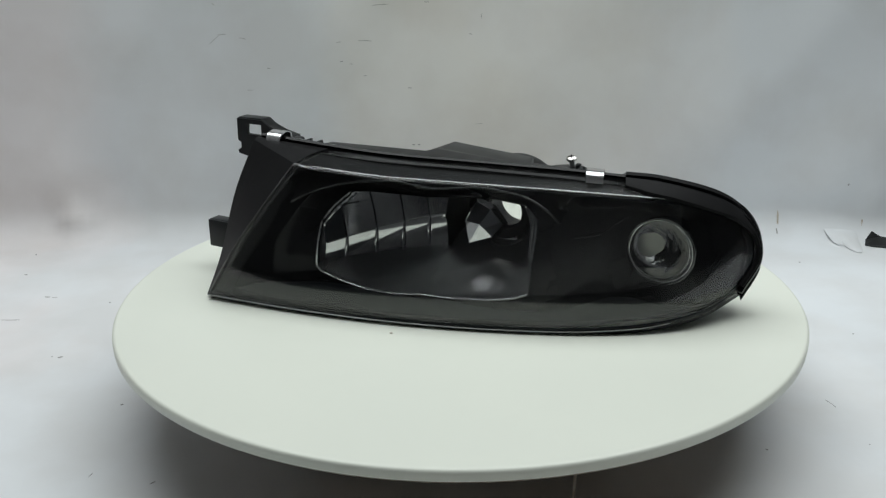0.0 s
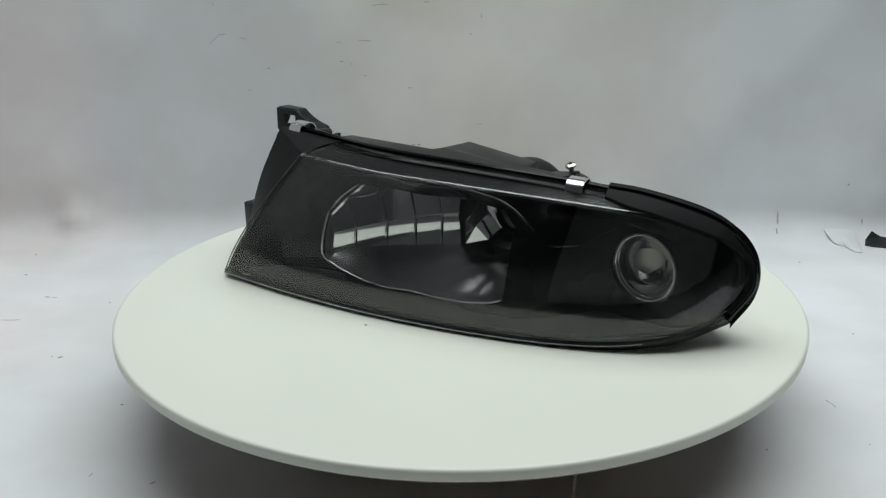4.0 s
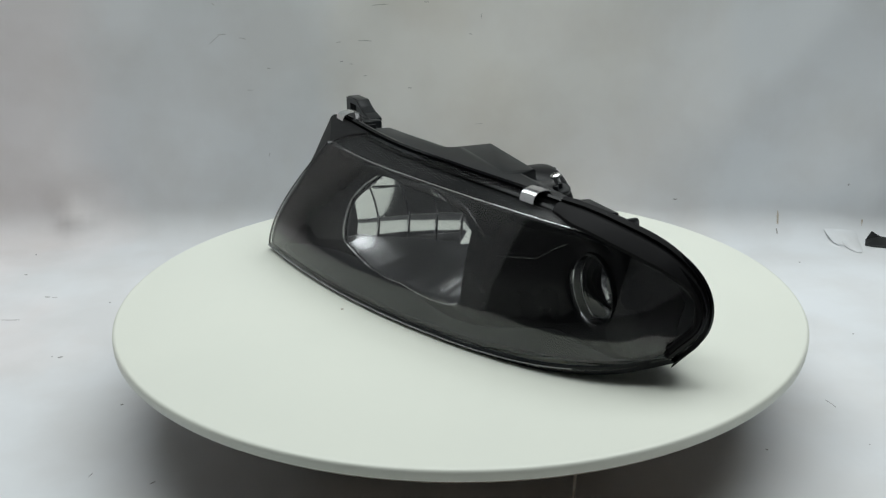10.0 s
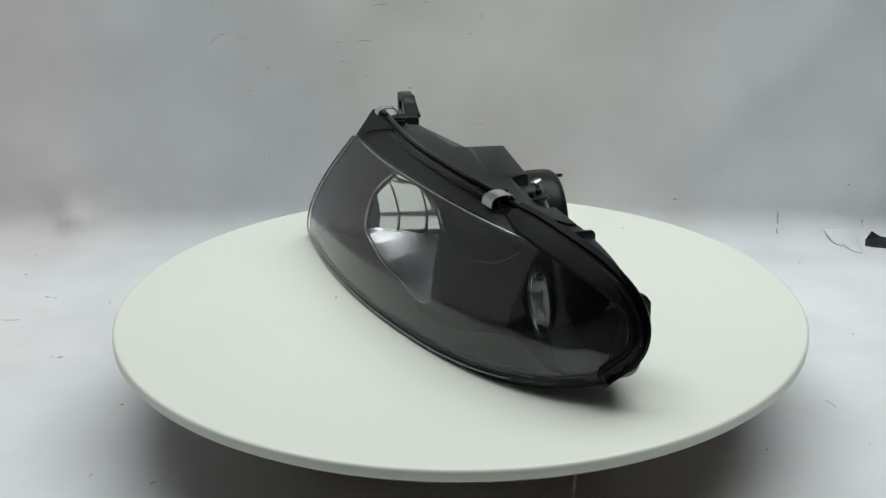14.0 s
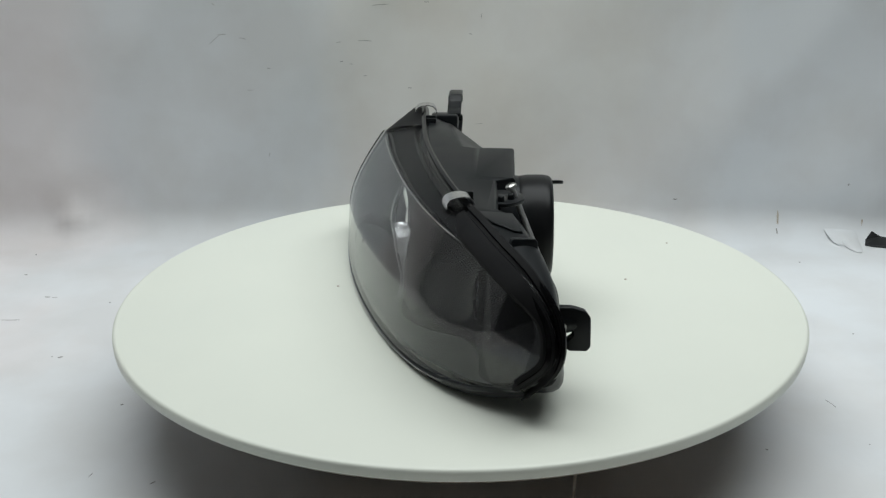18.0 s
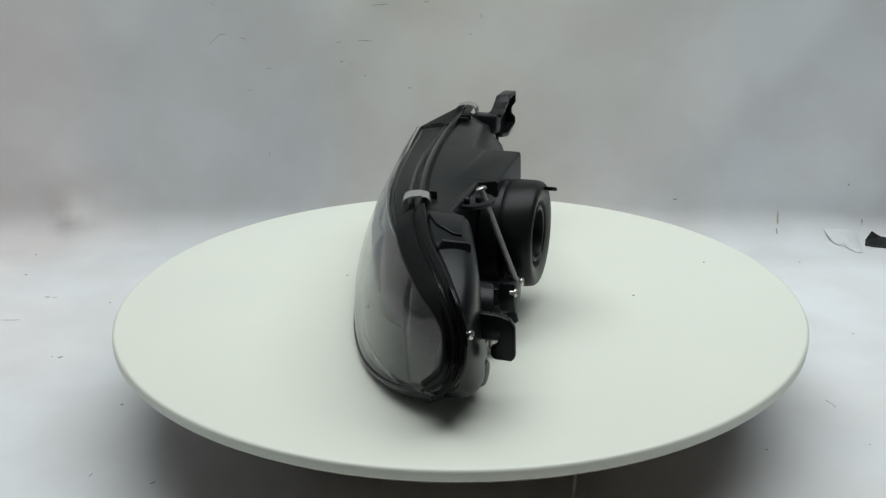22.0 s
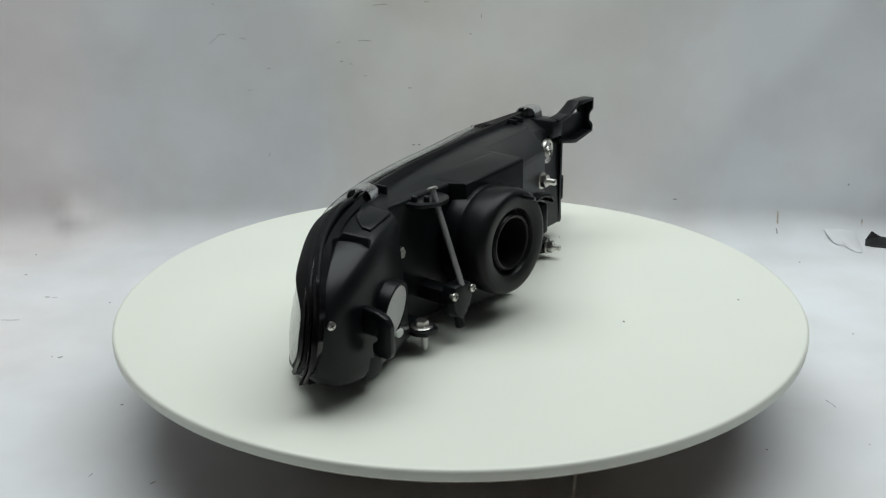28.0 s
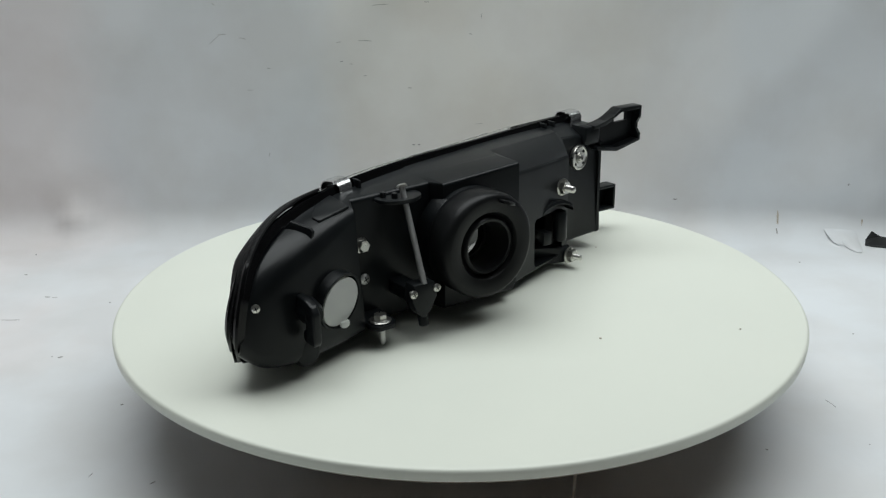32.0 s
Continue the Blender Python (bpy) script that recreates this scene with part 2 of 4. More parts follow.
def cut(ob, tools):
    """Carves the meshes of tools out of ob."""
    for bm in tools:
        bmesh.ops.recalc_face_normals(bm, faces=bm.faces)
        me = bpy.data.meshes.new("tool")
        bm.to_mesh(me)
        bm.free()
        tool = new("tool", me)
        mod = ob.modifiers.new("cut", "BOOLEAN")
        mod.operation, mod.solver, mod.object = "DIFFERENCE", "EXACT", tool
        bpy.context.view_layer.update()
        got = bpy.data.meshes.new_from_object(ob.evaluated_get(bpy.context.evaluated_depsgraph_get()))
        ob.modifiers.clear()
        old = ob.data
        ob.data = got
        got.name = old.name
        bpy.data.objects.remove(tool)
        bpy.data.meshes.remove(me)
    ob.data.polygons.foreach_set("use_smooth", [True] * len(ob.data.polygons))
    ob.data.set_sharp_from_angle(angle=radians(30))
    return ob


def thing(name, label, category, at=None):
    ob = new(name)
    ob.empty_display_size = 0.05
    if at is not None:
        ob.matrix_world = at
    return tagged(ob, label, category)


# ---- the studio ----
WALL_Y = 0.45
FILLET = 0.04


def sheet(x, d):
    """A point on the paper sweep: d runs back along the floor, then up the wall."""
    flat = WALL_Y - FILLET
    if d < flat:
        y, z, ny, nz = d, FLOOR_Z, 0.0, 1.0
    elif d < flat + FILLET * math.pi / 2:
        a = (d - flat) / FILLET
        y, z, ny, nz = flat + FILLET * math.sin(a), FLOOR_Z + FILLET * (1 - math.cos(a)), -math.sin(a), math.cos(a)
    else:
        up = d - flat - FILLET * math.pi / 2
        y, z, ny, nz = WALL_Y - 0.13 * up, FLOOR_Z + FILLET + up, -1.0, -0.13
    rise = ease((d - flat + 0.05) / 0.25)
    w = rise * (0.010 * noise.noise((x * 3.1, d * 0.9, 1.7)) + 0.0035 * noise.noise((x * 9.0, d * 2.2, 4.1)))
    w += 0.0016 * noise.noise((x * 7.0, d * 6.0, 8.3))
    # dented paper by the fold
    for cx, cd, r, h in ((-0.525, 0.458, 0.022, 0.020), (-0.54, 0.52, 0.04, 0.005), (-0.47, 0.50, 0.04, -0.006), (0.50, 0.50, 0.06, 0.008), (0.56, 0.47, 0.03, 0.010)):
        q = abs(x - cx) / r + abs(d - cd) / (r * 1.3)
        w += h * max(0.0, 1 - q * 0.62)
    # long soft folds that hang down the wall
    for cx, sl, wd, h in ((-0.49, 0.75, 0.035, 0.006), (-0.40, 0.70, 0.030, -0.004), (-0.26, 0.9, 0.05, 0.005), (-0.12, 0.45, 0.03, -0.004), (0.06, 0.8, 0.06, 0.005), (0.24, 0.6, 0.04, -0.004), (0.37, 0.75, 0.05, 0.005), (0.58, 0.5, 0.05, 0.006), (-0.62, 0.3, 0.05, -0.006)):
        w += 0.85 * rise * h * math.exp(-(((x - cx) - sl * (d - 0.6)) / wd) ** 2)
    return Vector((x, y + ny * w, z + nz * w))


def build_studio():
    bm = bmesh.new()
    xs = [-1.1 + 0.1 * i for i in range(4)] + [-0.72 + 0.0125 * i for i in range(117)] + [0.8 + 0.1 * i for i in range(4)]
    ds = [-0.58 + 0.04 * i for i in range(14)] + [-0.02 + 0.01 * i for i in range(100)] + [0.99]
    quads(bm, [[sheet(x, d) for x in xs] for d in ds])
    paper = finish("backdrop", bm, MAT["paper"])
    mod = paper.modifiers.new("thickness", "SOLIDIFY")
    mod.thickness, mod.offset = 0.0004, -1
    tagged(paper, "white photo backdrop paper, scuffed and creased at the fold", "backdrop", kind="structure")
    # unseen room added round the set: pale surfaces fill, dark ones deepen reflections
    for name, lo, hi in (("fill_wall_left", (-1.25, -0.55, -0.12), (-1.15, 1.2, 2.2)), ("dark_wall_left", (-1.25, -2.6, -0.12), (-1.15, -0.55, 2.2)), ("wall_right", (2.0, -2.6, -0.12), (2.1, 1.2, 2.2)),
                         ("wall_back", (-1.25, 1.2, -0.12), (2.1, 1.3, 2.2)), ("fill_wall_front", (-1.25, -2.7, -0.12), (2.1, -2.6, 2.2)),
                         ("ceiling", (-1.25, -2.7, 2.2), (2.1, 1.3, 2.3)), ("floor", (-1.25, -2.7, -0.22), (2.1, 1.3, -0.104))):
        bm = bmesh.new()
        block(bm, lo, hi, 0)
        skin = {"floor": "boards", "fill_wall_left": "front", "fill_wall_front": "side", "ceiling": "front"}.get(name, "room")
        tagged(finish(name, bm, MAT[skin], smooth=False), "unseen plain grey floor added round the set" if name == "floor" else "unseen plain grey surface added round the set to shape its light", "room", kind="structure")
    return paper


# marks on the paper: across, along the sheet, length, width, lean
UPPER = [(-0.0959, 0.7459, 0.0242, 0.0021, 4), (-0.0377, 0.7476, 0.0099, 0.001, 2), (-0.2982, 0.7095, 0.0144, 0.0014, 0), (-0.3091, 0.7024, 0.0204, 0.0014, 37), (-0.2719, 0.705, 0.0128, 0.0015, -10),
         (-0.1502, 0.7005, 0.0087, 0.0014, 5), (-0.117, 0.701, 0.0201, 0.0018, -4), (0.0168, 0.7078, 0.0057, 0.0014, -10), (0.0303, 0.7296, 0.0098, 0.0009, 88), (-0.3051, 0.7469, 0.0061, 0.0015, -42)]
LOWER = [(-0.241, 0.6671, 0.0066, 0.0011, 0), (-0.2685, 0.6385, 0.0103, 0.0011, 0), (-0.1479, 0.6752, 0.0058, 0.0015, 0), (-0.1357, 0.6715, 0.0058, 0.0015, 0), (-0.1189, 0.6552, 0.0073, 0.0011, 0), (-0.0616, 0.6385, 0.0073, 0.0019, -5),
         (-0.0589, 0.5615, 0.0053, 0.0023, 0), (-0.0514, 0.5615, 0.0053, 0.0023, 0), (-0.2513, 0.5501, 0.0079, 0.0011, 85), (0.0281, 0.5911, 0.0149, 0.0008, 2), (0.2928, 0.4861, 0.0092, 0.0025, 0), (0.5192, 0.5083, 0.0047, 0.0039, 89)]
ON_FLOOR = [(-0.5552, 0.3744, 0.003, 0.0071, -1), (-0.538, 0.3017, 0.0064, 0.0043, -1), (-0.4819, 0.2291, 0.0089, 0.0037, -12), (-0.4726, 0.2273, 0.0089, 0.0022, -12), (-0.4019, 0.2112, 0.0039, 0.0036, 0), (-0.4972, 0.1633, 0.0228, 0.0022, 0),
            (-0.4037, 0.0672, 0.0071, 0.0071, 38), (-0.4129, 0.0685, 0.0023, 0.0028, 0), (-0.3083, -0.0323, 0.0036, 0.0045, 0), (0.3358, -0.0334, 0.0191, 0.0016, -72), (0.3428, -0.1036, 0.0019, 0.0029, 0), (0.2553, -0.1106, 0.0028, 0.0037, 0),
            (-0.2956, -0.149, 0.0082, 0.0012, 73), (0.4302, 0.3354, 0.0028, 0.0043, -1), (0.4142, 0.1181, 0.0029, 0.003, 0), (-0.2424, -0.1596, 0.0077, 0.0016, 56)]
RUST = [(0.4335, 0.4560, 0.024, 0.0032, 88), (0.5454, 0.4476, 0.010, 0.0028, 88)]


def mark(x, d, length, width, lean, mat, parent, name):
    """A thin ragged smear on the paper."""
    rng = random.Random(round((x * 7 + d * 13 + lean) * 1000))
    a = radians(lean)
    top, n = [], 9
    for side in (1, -1):
        for i in range(n):
            f = (i / (n - 1) * 2 - 1) * side
            w = side * 0.5 * width * math.sqrt(max(0.0, 1 - f * f)) * rng.uniform(0.5, 1.15)
            u = f * length / 2
            wob = 0.02 * length * math.sin(f * 2.2 + x * 40)
            top.append((x + u * math.cos(a) - (w + wob) * math.sin(a), d + u * math.sin(a) + (w + wob) * math.cos(a)))
    bm = bmesh.new()
    p, q, r = sheet(x, d), sheet(x + 0.002, d), sheet(x, d + 0.002)
    nrm = (q - p).cross(r - p).normalized()
    lo = [bm.verts.new(sheet(u, v) + nrm * 0.0004) for u, v in top]
    hi = [bm.verts.new(sheet(u, v) + nrm * 0.0007) for u, v in top]
    bm.faces.new(hi)
    for i in range(len(lo)):
        j = (i + 1) % len(lo)
        bm.faces.new((lo[i], lo[j], hi[j], hi[i]))
    return part(name, bm, mat, parent, smooth=False)


def build_marks():
    for group in (UPPER, LOWER, ON_FLOOR):
        for row in group:
            x, d, length, width, lean = row
            k = 0.75 if length < 0.02 else 0.9
            mark(x, d, length * k, width * (0.40 if length > 0.015 else 0.5), lean, MAT["scuff"], paper, "scuff")
    for row in RUST:
        mark(*row, MAT["rust"], paper, "rust_stain")
    mark(0.4307, 0.4353, 0.010, 0.0022, 86, MAT["scuff"], paper, "scuff")
    # torn edge by the fold: a black patch for the dark opening, and the tongue of paper that hangs beside it
    bm = bmesh.new()
    pts = [(0.537, 0.400), (0.545, 0.419), (0.5562, 0.4327), (0.566, 0.424), (0.590, 0.415), (0.640, 0.410), (0.640, 0.388), (0.590, 0.386), (0.560, 0.389), (0.545, 0.394)]
    prism(bm, [sheet(u, v) + Vector((0, -0.0010, 0.0010)) for u, v in pts], (0, -0.0005, 0.0005), 0)
    part("tear", bm, MAT["rubber"], paper, "black patch standing for the dark inside the torn paper", smooth=False)
    bm = bmesh.new()
    rows = []
    for i in range(13):
        f = i / 12
        low = ramp(f, (0, 0.12, 0.3, 0.5, 0.72, 0.88, 1.0), (0.404, 0.395, 0.400, 0.376, 0.370, 0.379, 0.400)) + 0.0012 * math.sin(f * 41)
        row = []
        for j in range(9):
            g = j / 8
            u = 0.497 + 0.034 * f + 0.010 * (1 - g) * (f - 0.5)
            top, foot = sheet(u, 0.436) + Vector((0, 0.0, 0.0003)), sheet(u, low) + Vector((0, -0.0002, 0.0011))
            row.append(top.lerp(foot, g) + Vector((0, 0, 0.0012 * math.sin(math.pi * g) * math.sin(5 * f))))
        rows.append(row + [q + Vector((0, -0.0003, 0.0003)) for q in row[::-1]])
    loft(bm, rows)
    part("torn_flap", bm, MAT["paper"], paper, "torn tongue of backdrop paper")


def build_turntable():
    table = thing("turntable", "round cream-white motorised display turntable on a dark base", "turntable")
    platter = part("platter", (lambda bm: (lathe(bm, [(-0.0092, 0.2985), (-0.0080, 0.2998), (-0.0040, 0.3), (-0.0020, 0.2998), (-0.0008, 0.2990), (-0.0002, 0.2978), (0.0, 0.2965)], (0, 0, 0), (0, 0, 1), 180), bm)[1])(bmesh.new()),
                   MAT["platter"], table, "smooth cream-white painted round platter")
    bm = bmesh.new()
    block(bm, (-0.13, -0.13, FLOOR_Z + 0.0012), (0.13, 0.13, -0.022), 0.004, 3)
    part("base", bm, MAT["base"], table, "dark plastic drive box")
    bm = bmesh.new()
    rows = []
    for k in range(13):
        f = k / 12
        x, y, z = 0.0832 + 0.0025 * math.sin(2.4 * f), -0.205 + 0.012 * f, -0.0122 - 0.0845 * f
        rows.append([(x - 0.0011, y, z), (x + 0.0011, y + 0.0004, z), (x + 0.0011, y + 0.0008, z), (x - 0.0011, y + 0.0004, z)])
    loft(bm, rows)
    part("tape", bm, MAT["rust"], table, "strip of pale tape hanging under the platter")
    # unseen board, added to dim and warm the light bounced beneath the platter
    bm = bmesh.new()
    lathe(bm, [(-0.0118, 0.2955), (-0.0110, 0.2965), (-0.0093, 0.2965)], (0, 0, 0), (0, 0, 1), 120)
    part("underside", bm, MAT["hardboard"], table, "unseen brown board added under the platter to cut and warm bounced light")
    bm = bmesh.new()
    lathe(bm, [(-0.0225, 0.06), (-0.0119, 0.06)], (0, 0, 0), (0, 0, 1), 48)
    part("bearing", bm, MAT["base"], table)
    return table, platter


paper = build_studio()
build_marks()
turntable, platter = build_turntable()
for x, y, r in ((0.047, 0.149, 0.0012), (-0.019, 0.246, 0.0010), (-0.162, 0.0767, 0.0009), (-0.055, -0.096, 0.0014)):
    bm = bmesh.new()
    lathe(bm, [(0.0002, r), (0.0007, r * 0.8), (0.0009, r * 0.3)], (x, y, 0), (0, 0, 1), 9)
    part("grit", bm, MAT["rust"], platter, smooth=False)

# ---- the headlamp: x to its outer end, y to its rear, z up ----
lamp = thing("headlight", "black car headlamp unit with a clear cover, standing on the turntable", "headlight")
CENTRE = (0.03, 0.0, 0.06)
BOTTOM = [(-0.1866, -0.1232, 0.0023), (-0.1115, -0.1157, 0.0020), (-0.041, -0.1037, 0.0015), (0.0244, -0.0869, 0.0012), (0.0841, -0.0664, 0.0012),
          (0.1369, -0.0432, 0.0017), (0.181, -0.0166, 0.0041), (0.2142, 0.0149, 0.0099), (0.2353, 0.0523, 0.0197)]
SEAM = [(-0.1787, -0.0463, 0.1315), (-0.0634, -0.0367, 0.1255), (0.037, -0.019, 0.1238), (0.1203, 0.0034, 0.1201), (0.1833, 0.0288, 0.1116),
        (0.2237, 0.0545, 0.0968), (0.2433, 0.0713, 0.0726), (0.2484, 0.0709, 0.0445), (0.239, 0.0506, 0.0202)]
CREASE = [(-0.1182, -0.0775, 0.1205), (-0.0419, -0.0643, 0.1160), (0.0301, -0.0482, 0.115), (0.0967, -0.0294, 0.1133), (0.1559, -0.0046, 0.1093),
          (0.2059, 0.0287, 0.1014), (0.2300, 0.0500, 0.0875), (0.2415, 0.0625, 0.068), (0.2440, 0.0615, 0.0445), (0.2372, 0.0525, 0.0215)]


def on_bottom(s):
    return spline(BOTTOM, s / 0.77 * 0.84 if s < 0.77 else 0.84 + (s - 0.77) / 0.23 * 0.16)


def on_crease(s):
    return spline(CREASE, s / 0.77 * (5 / 9) if s < 0.77 else 5 / 9 + (s - 0.77) / 0.23 * (4 / 9))


def on_seam(s):
    return spline(SEAM, 0.07 + (s / 0.77) * (0.60 - 0.07) if s < 0.77 else 0.60 + (s - 0.77) / 0.23 * 0.40)


def cover(s, u, inset=0.0):
    """The clear cover's front face: s from the inner to the outer end, u from the bottom up."""
    lo, hi = on_bottom(s), on_crease(s)
    t = on_bottom(min(s + 0.01, 1)) - on_bottom(max(s - 0.01, 0))
    out = Vector((t.y, -t.x, 0)).normalized()
    bulge = ramp(s, (0, 0.1, 0.5, 0.8, 1), (0.0124, 0.0102, 0.0068, 0.0042, 0.001))
    return lo.lerp(hi, u) + out * (bulge * 4 * u * (1 - u) * (1.25 - 0.5 * u) - inset)


def build_cover():
    bm = bmesh.new()
    rows = []
    for i in range(73):
        s = i / 72
        lo, hi, back = on_bottom(s), on_crease(s), on_seam(s)
        col = [back.lerp(hi, k) + Vector((0, 0, 0.0003 * math.sin(math.pi * k))) for k in (0, 0.3, 0.42, 0.7)]
        r = min(0.0026, 0.25 * (hi - back).length)
        p, q = hi + (back - hi).normalized() * r, cover(s, 1 - r / (hi - lo).length)
        col += [p * (1 - k) ** 2 + hi * 2 * k * (1 - k) + q * k * k for k in [j / 7 for j in range(8)]]
        top = 1 - r / (hi - lo).length
        col += [cover(s, top - (top - 0.008) * k / 18) for k in range(1, 19)]
        col += [lo]
        rows.append(col)
    quads(bm, rows)
    ob = part("cover_lens", bm, MAT["lens"], lamp, "clear moulded plastic cover lens", sharp=50)
    ob.data.materials.append(MAT["satin"])
    per = len(rows[0]) - 1
    for f in ob.data.polygons:
        if f.index % per < 4:
            f.material_index = 1
    mod = ob.modifiers.new("wall", "SOLIDIFY")
    mod.thickness, mod.offset = 0.0022, -1
    return ob


def bead(name, path, r, mat, label=""):
    """A thin round bead along a path."""
    bm = bmesh.new()
    n, rows = 8, []
    for i, q in enumerate(path):
        t = (path[min(i + 1, len(path) - 1)] - path[max(i - 1, 0)]).normalized()
        a = t.cross(Vector((0.31, 0.52, 0.79))).normalized()
        b = t.cross(a)
        rows.append([q + (a * math.cos(2 * math.pi * k / n) + b * math.sin(2 * math.pi * k / n)) * r for k in range(n)])
    loft(bm, rows)
    return part(name, bm, mat, lamp, label, sharp=80)


def build_edges():
    # beads added along the cover's end and foot, where its edge is lit
    end = [cover(0, 0.99 - 0.975 * i / 24, 0.0004) for i in range(25)]
    bead("lit_end_bead", end, 0.00055, MAT["crease"], "glossy bead added for the lit cut end of the cover")
    foot = [spline(BOTTOM, 0.80 * i / 60) + Vector((0, -0.0006, 0.0016)) for i in range(61)]
    bead("lit_foot_bead", foot, 0.00045, MAT["edge"], "pale bead added for the lit lower edge of the cover")
    brow = [(-0.1201, -0.0817, 0.0872), (-0.107, -0.0701, 0.0951), (-0.0784, -0.0679, 0.1050), (-0.052, -0.0643, 0.1100), (-0.0278, -0.0585, 0.1115), (0.0019, -0.0545, 0.1080),
            (0.0207, -0.0495, 0.1095), (0.0428, -0.0425, 0.1110), (0.066, -0.0376, 0.1085), (0.0849, -0.035, 0.1041), (0.1017, -0.0337, 0.0943), (0.111, -0.0256, 0.079)]
    bead("brow", [spline(brow, i / 60) for i in range(61)], 0.0011, MAT["gloss"])
    # steel bead along the top crease, added for its bright highlight
    rim = [on_crease(0.06 + 0.60 * i / 100) for i in range(101)]
    rim = [q + (q - Vector(CENTRE)).normalized() * 0.0001 for q in rim]
    bead("crease_glint", rim, 0.00036, MAT["clip"], "steel bead added for the highlight on the cover's crease")
    # second bead, added where the crease catches light round the outer end
    tail = [on_crease(0.66 + 0.33 * i / 80) for i in range(81)]
    bead("crease_glint_outer", [q + (q - Vector(CENTRE)).normalized() * 0.0002 for q in tail], 0.0004, MAT["crease"], "glossy bead added for the highlight on the outer crease")
    # moulding marks on the clear cover
    for at, up in (((0.0116, -0.0847, 0.0496), 0.42), ((0.1708, -0.0218, 0.0494), 0.44)):
        s = min((i / 200 for i in range(201)), key=lambda q: abs(cover(q, up).x - at[0]))
        ring = [cover(s + 0.0032 * math.cos(a), up + 0.0125 * math.sin(a), -0.0001) for a in [2 * math.pi * i / 24 for i in range(25)]]
        bead("gate_mark", ring, 0.00016, MAT["crease"], "small round moulding mark")
    ridge = [(0.1332, -0.0002, 0.0725), (0.1414, 0.0097, 0.0801), (0.1538, 0.0145, 0.0883)]
    bead("parking_brow", [spline(ridge, i / 20) for i in range(21)], 0.0010, MAT["gloss"])
    bm = bmesh.new()
    prism(bm, [(0.1168, -0.0208, 0.0716), (0.1323, -0.0022, 0.0716), (0.1330, 0.0100, 0.0716), (0.1168, -0.0080, 0.0716)], (0, 0, 0.0020), 0.0006)
    part("bezel_slot", bm, MAT["gloss"], lamp)


def build_mask():
    """The black tray under the cover's top face."""
    bm = bmesh.new()
    rows = []
    for i in range(61):
        s = i / 60
        hi, back = on_crease(s), on_seam(s)
        row = [back.lerp(hi, k) + Vector((0, 0.002 * k, -0.0035)) for k in (0, 0.25, 0.3, 0.6, 0.65, 0.97)]
        rows.append(row + [q + Vector((0, 0, -0.0015)) for q in row[::-1]])
    loft(bm, rows)
    part("top_tray", bm, MAT["tray"], lamp)


def bezel_raw(x):
    return ramp(x, (-0.19, -0.15, -0.104, 0.0, 0.07, 0.095, 0.115, 0.145, 0.18, 0.213, 0.24), (-0.118, -0.09, -0.068, -0.05, -0.047, -0.04, -0.022, 0.0185, 0.0205, 0.0225, 0.050))


def bezel_depth(x):
    return sum(bezel_raw(x + 0.005 * k) for k in range(-3, 4)) / 7


def bezel_at(x, z):
    """Depth of the surround: it leans back towards the top, most at the inner end."""
    return bezel_depth(x) + ramp(x, (-0.085, 0.09), (1, 0.25)) * 0.0256 * (max(z - 0.03, 0) / 0.0605) ** 2


def bezel_point(s, u, extra=0.0):
    p = cover(s, u, 0.0045)
    w = ease(u / 0.05) * ease((1 - u) / 0.18) * ease(s / 0.05) * ease((1 - s) / 0.12)
    y = max(p.y, bezel_at(p.x, p.z))
    return Vector((p.x, p.y + (y - p.y) * w + extra, p.z + extra * 0.2))


# the main opening, from the lower inner corner up, over and back along the foot
MAIN = [(-0.1044, 0.0283), (-0.1040, 0.0450), (-0.1033, 0.0665), (-0.0968, 0.0790), (-0.0863, 0.0903), (-0.0664, 0.0921), (-0.0390, 0.0927), (-0.0110, 0.0933), (0.0100, 0.0957),
        (0.0280, 0.0982), (0.0545, 0.1010), (0.0816, 0.0985), (0.0915, 0.0872), (0.0892, 0.0545), (0.0865, 0.0258), (0.0760, 0.0213), (0.0478, 0.0157), (0.0205, 0.0124),
        (0.0045, 0.0115), (-0.0086, 0.0114), (-0.0200, 0.0100), (-0.0350, 0.0086), (-0.0570, 0.0097), (-0.0860, 0.0168), (-0.1000, 0.0225)]
PARK = Vector((0.1772, 0.0215, 0.0573))
BULB = Vector((0.026, 0.0, 0.066))
HOLE = Vector((0.1590, 0.0705, 0.0495))
# bulb shield: its tip, then its rim clockwise from the inner corner
SHIELD = [(0.0210, -0.0002, 0.0642), (0.0052, 0.0040, 0.0643), (0.0080, 0.0080, 0.0781), (0.0262, 0.0120, 0.0752), (0.0360, 0.0120, 0.0620), (0.0310, 0.0045, 0.0529), (0.0133, -0.0050, 0.0476)]


def build_bezel():
    bm = bmesh.new()
    n, m = 120, 48
    front = [[bezel_point(i / n, 0.02 + 0.96 * j / m) for j in range(m + 1)] for i in range(n + 1)]
    back = [[bezel_point(i / n, 0.02 + 0.96 * j / m, 0.0025) for j in range(m + 1)] for i in range(n + 1)]
    loft(bm, [f + b[::-1] for f, b in zip(front, back)])
    ob = part("bezel", bm, MAT["bezel"], lamp, "glossy black inner surround")
    a = bmesh.new()
    prism(a, [(x, -0.2, z) for x, z in MAIN], (0, 0.3, 0), 0)
    b = bmesh.new()
    lathe(b, [(-0.1, 0.0287), (0.06, 0.0287)], PARK, (0, 1, 0), 48)
    return cut(ob, [a, b])


FACET = 0.0164
FIRST = -0.0925


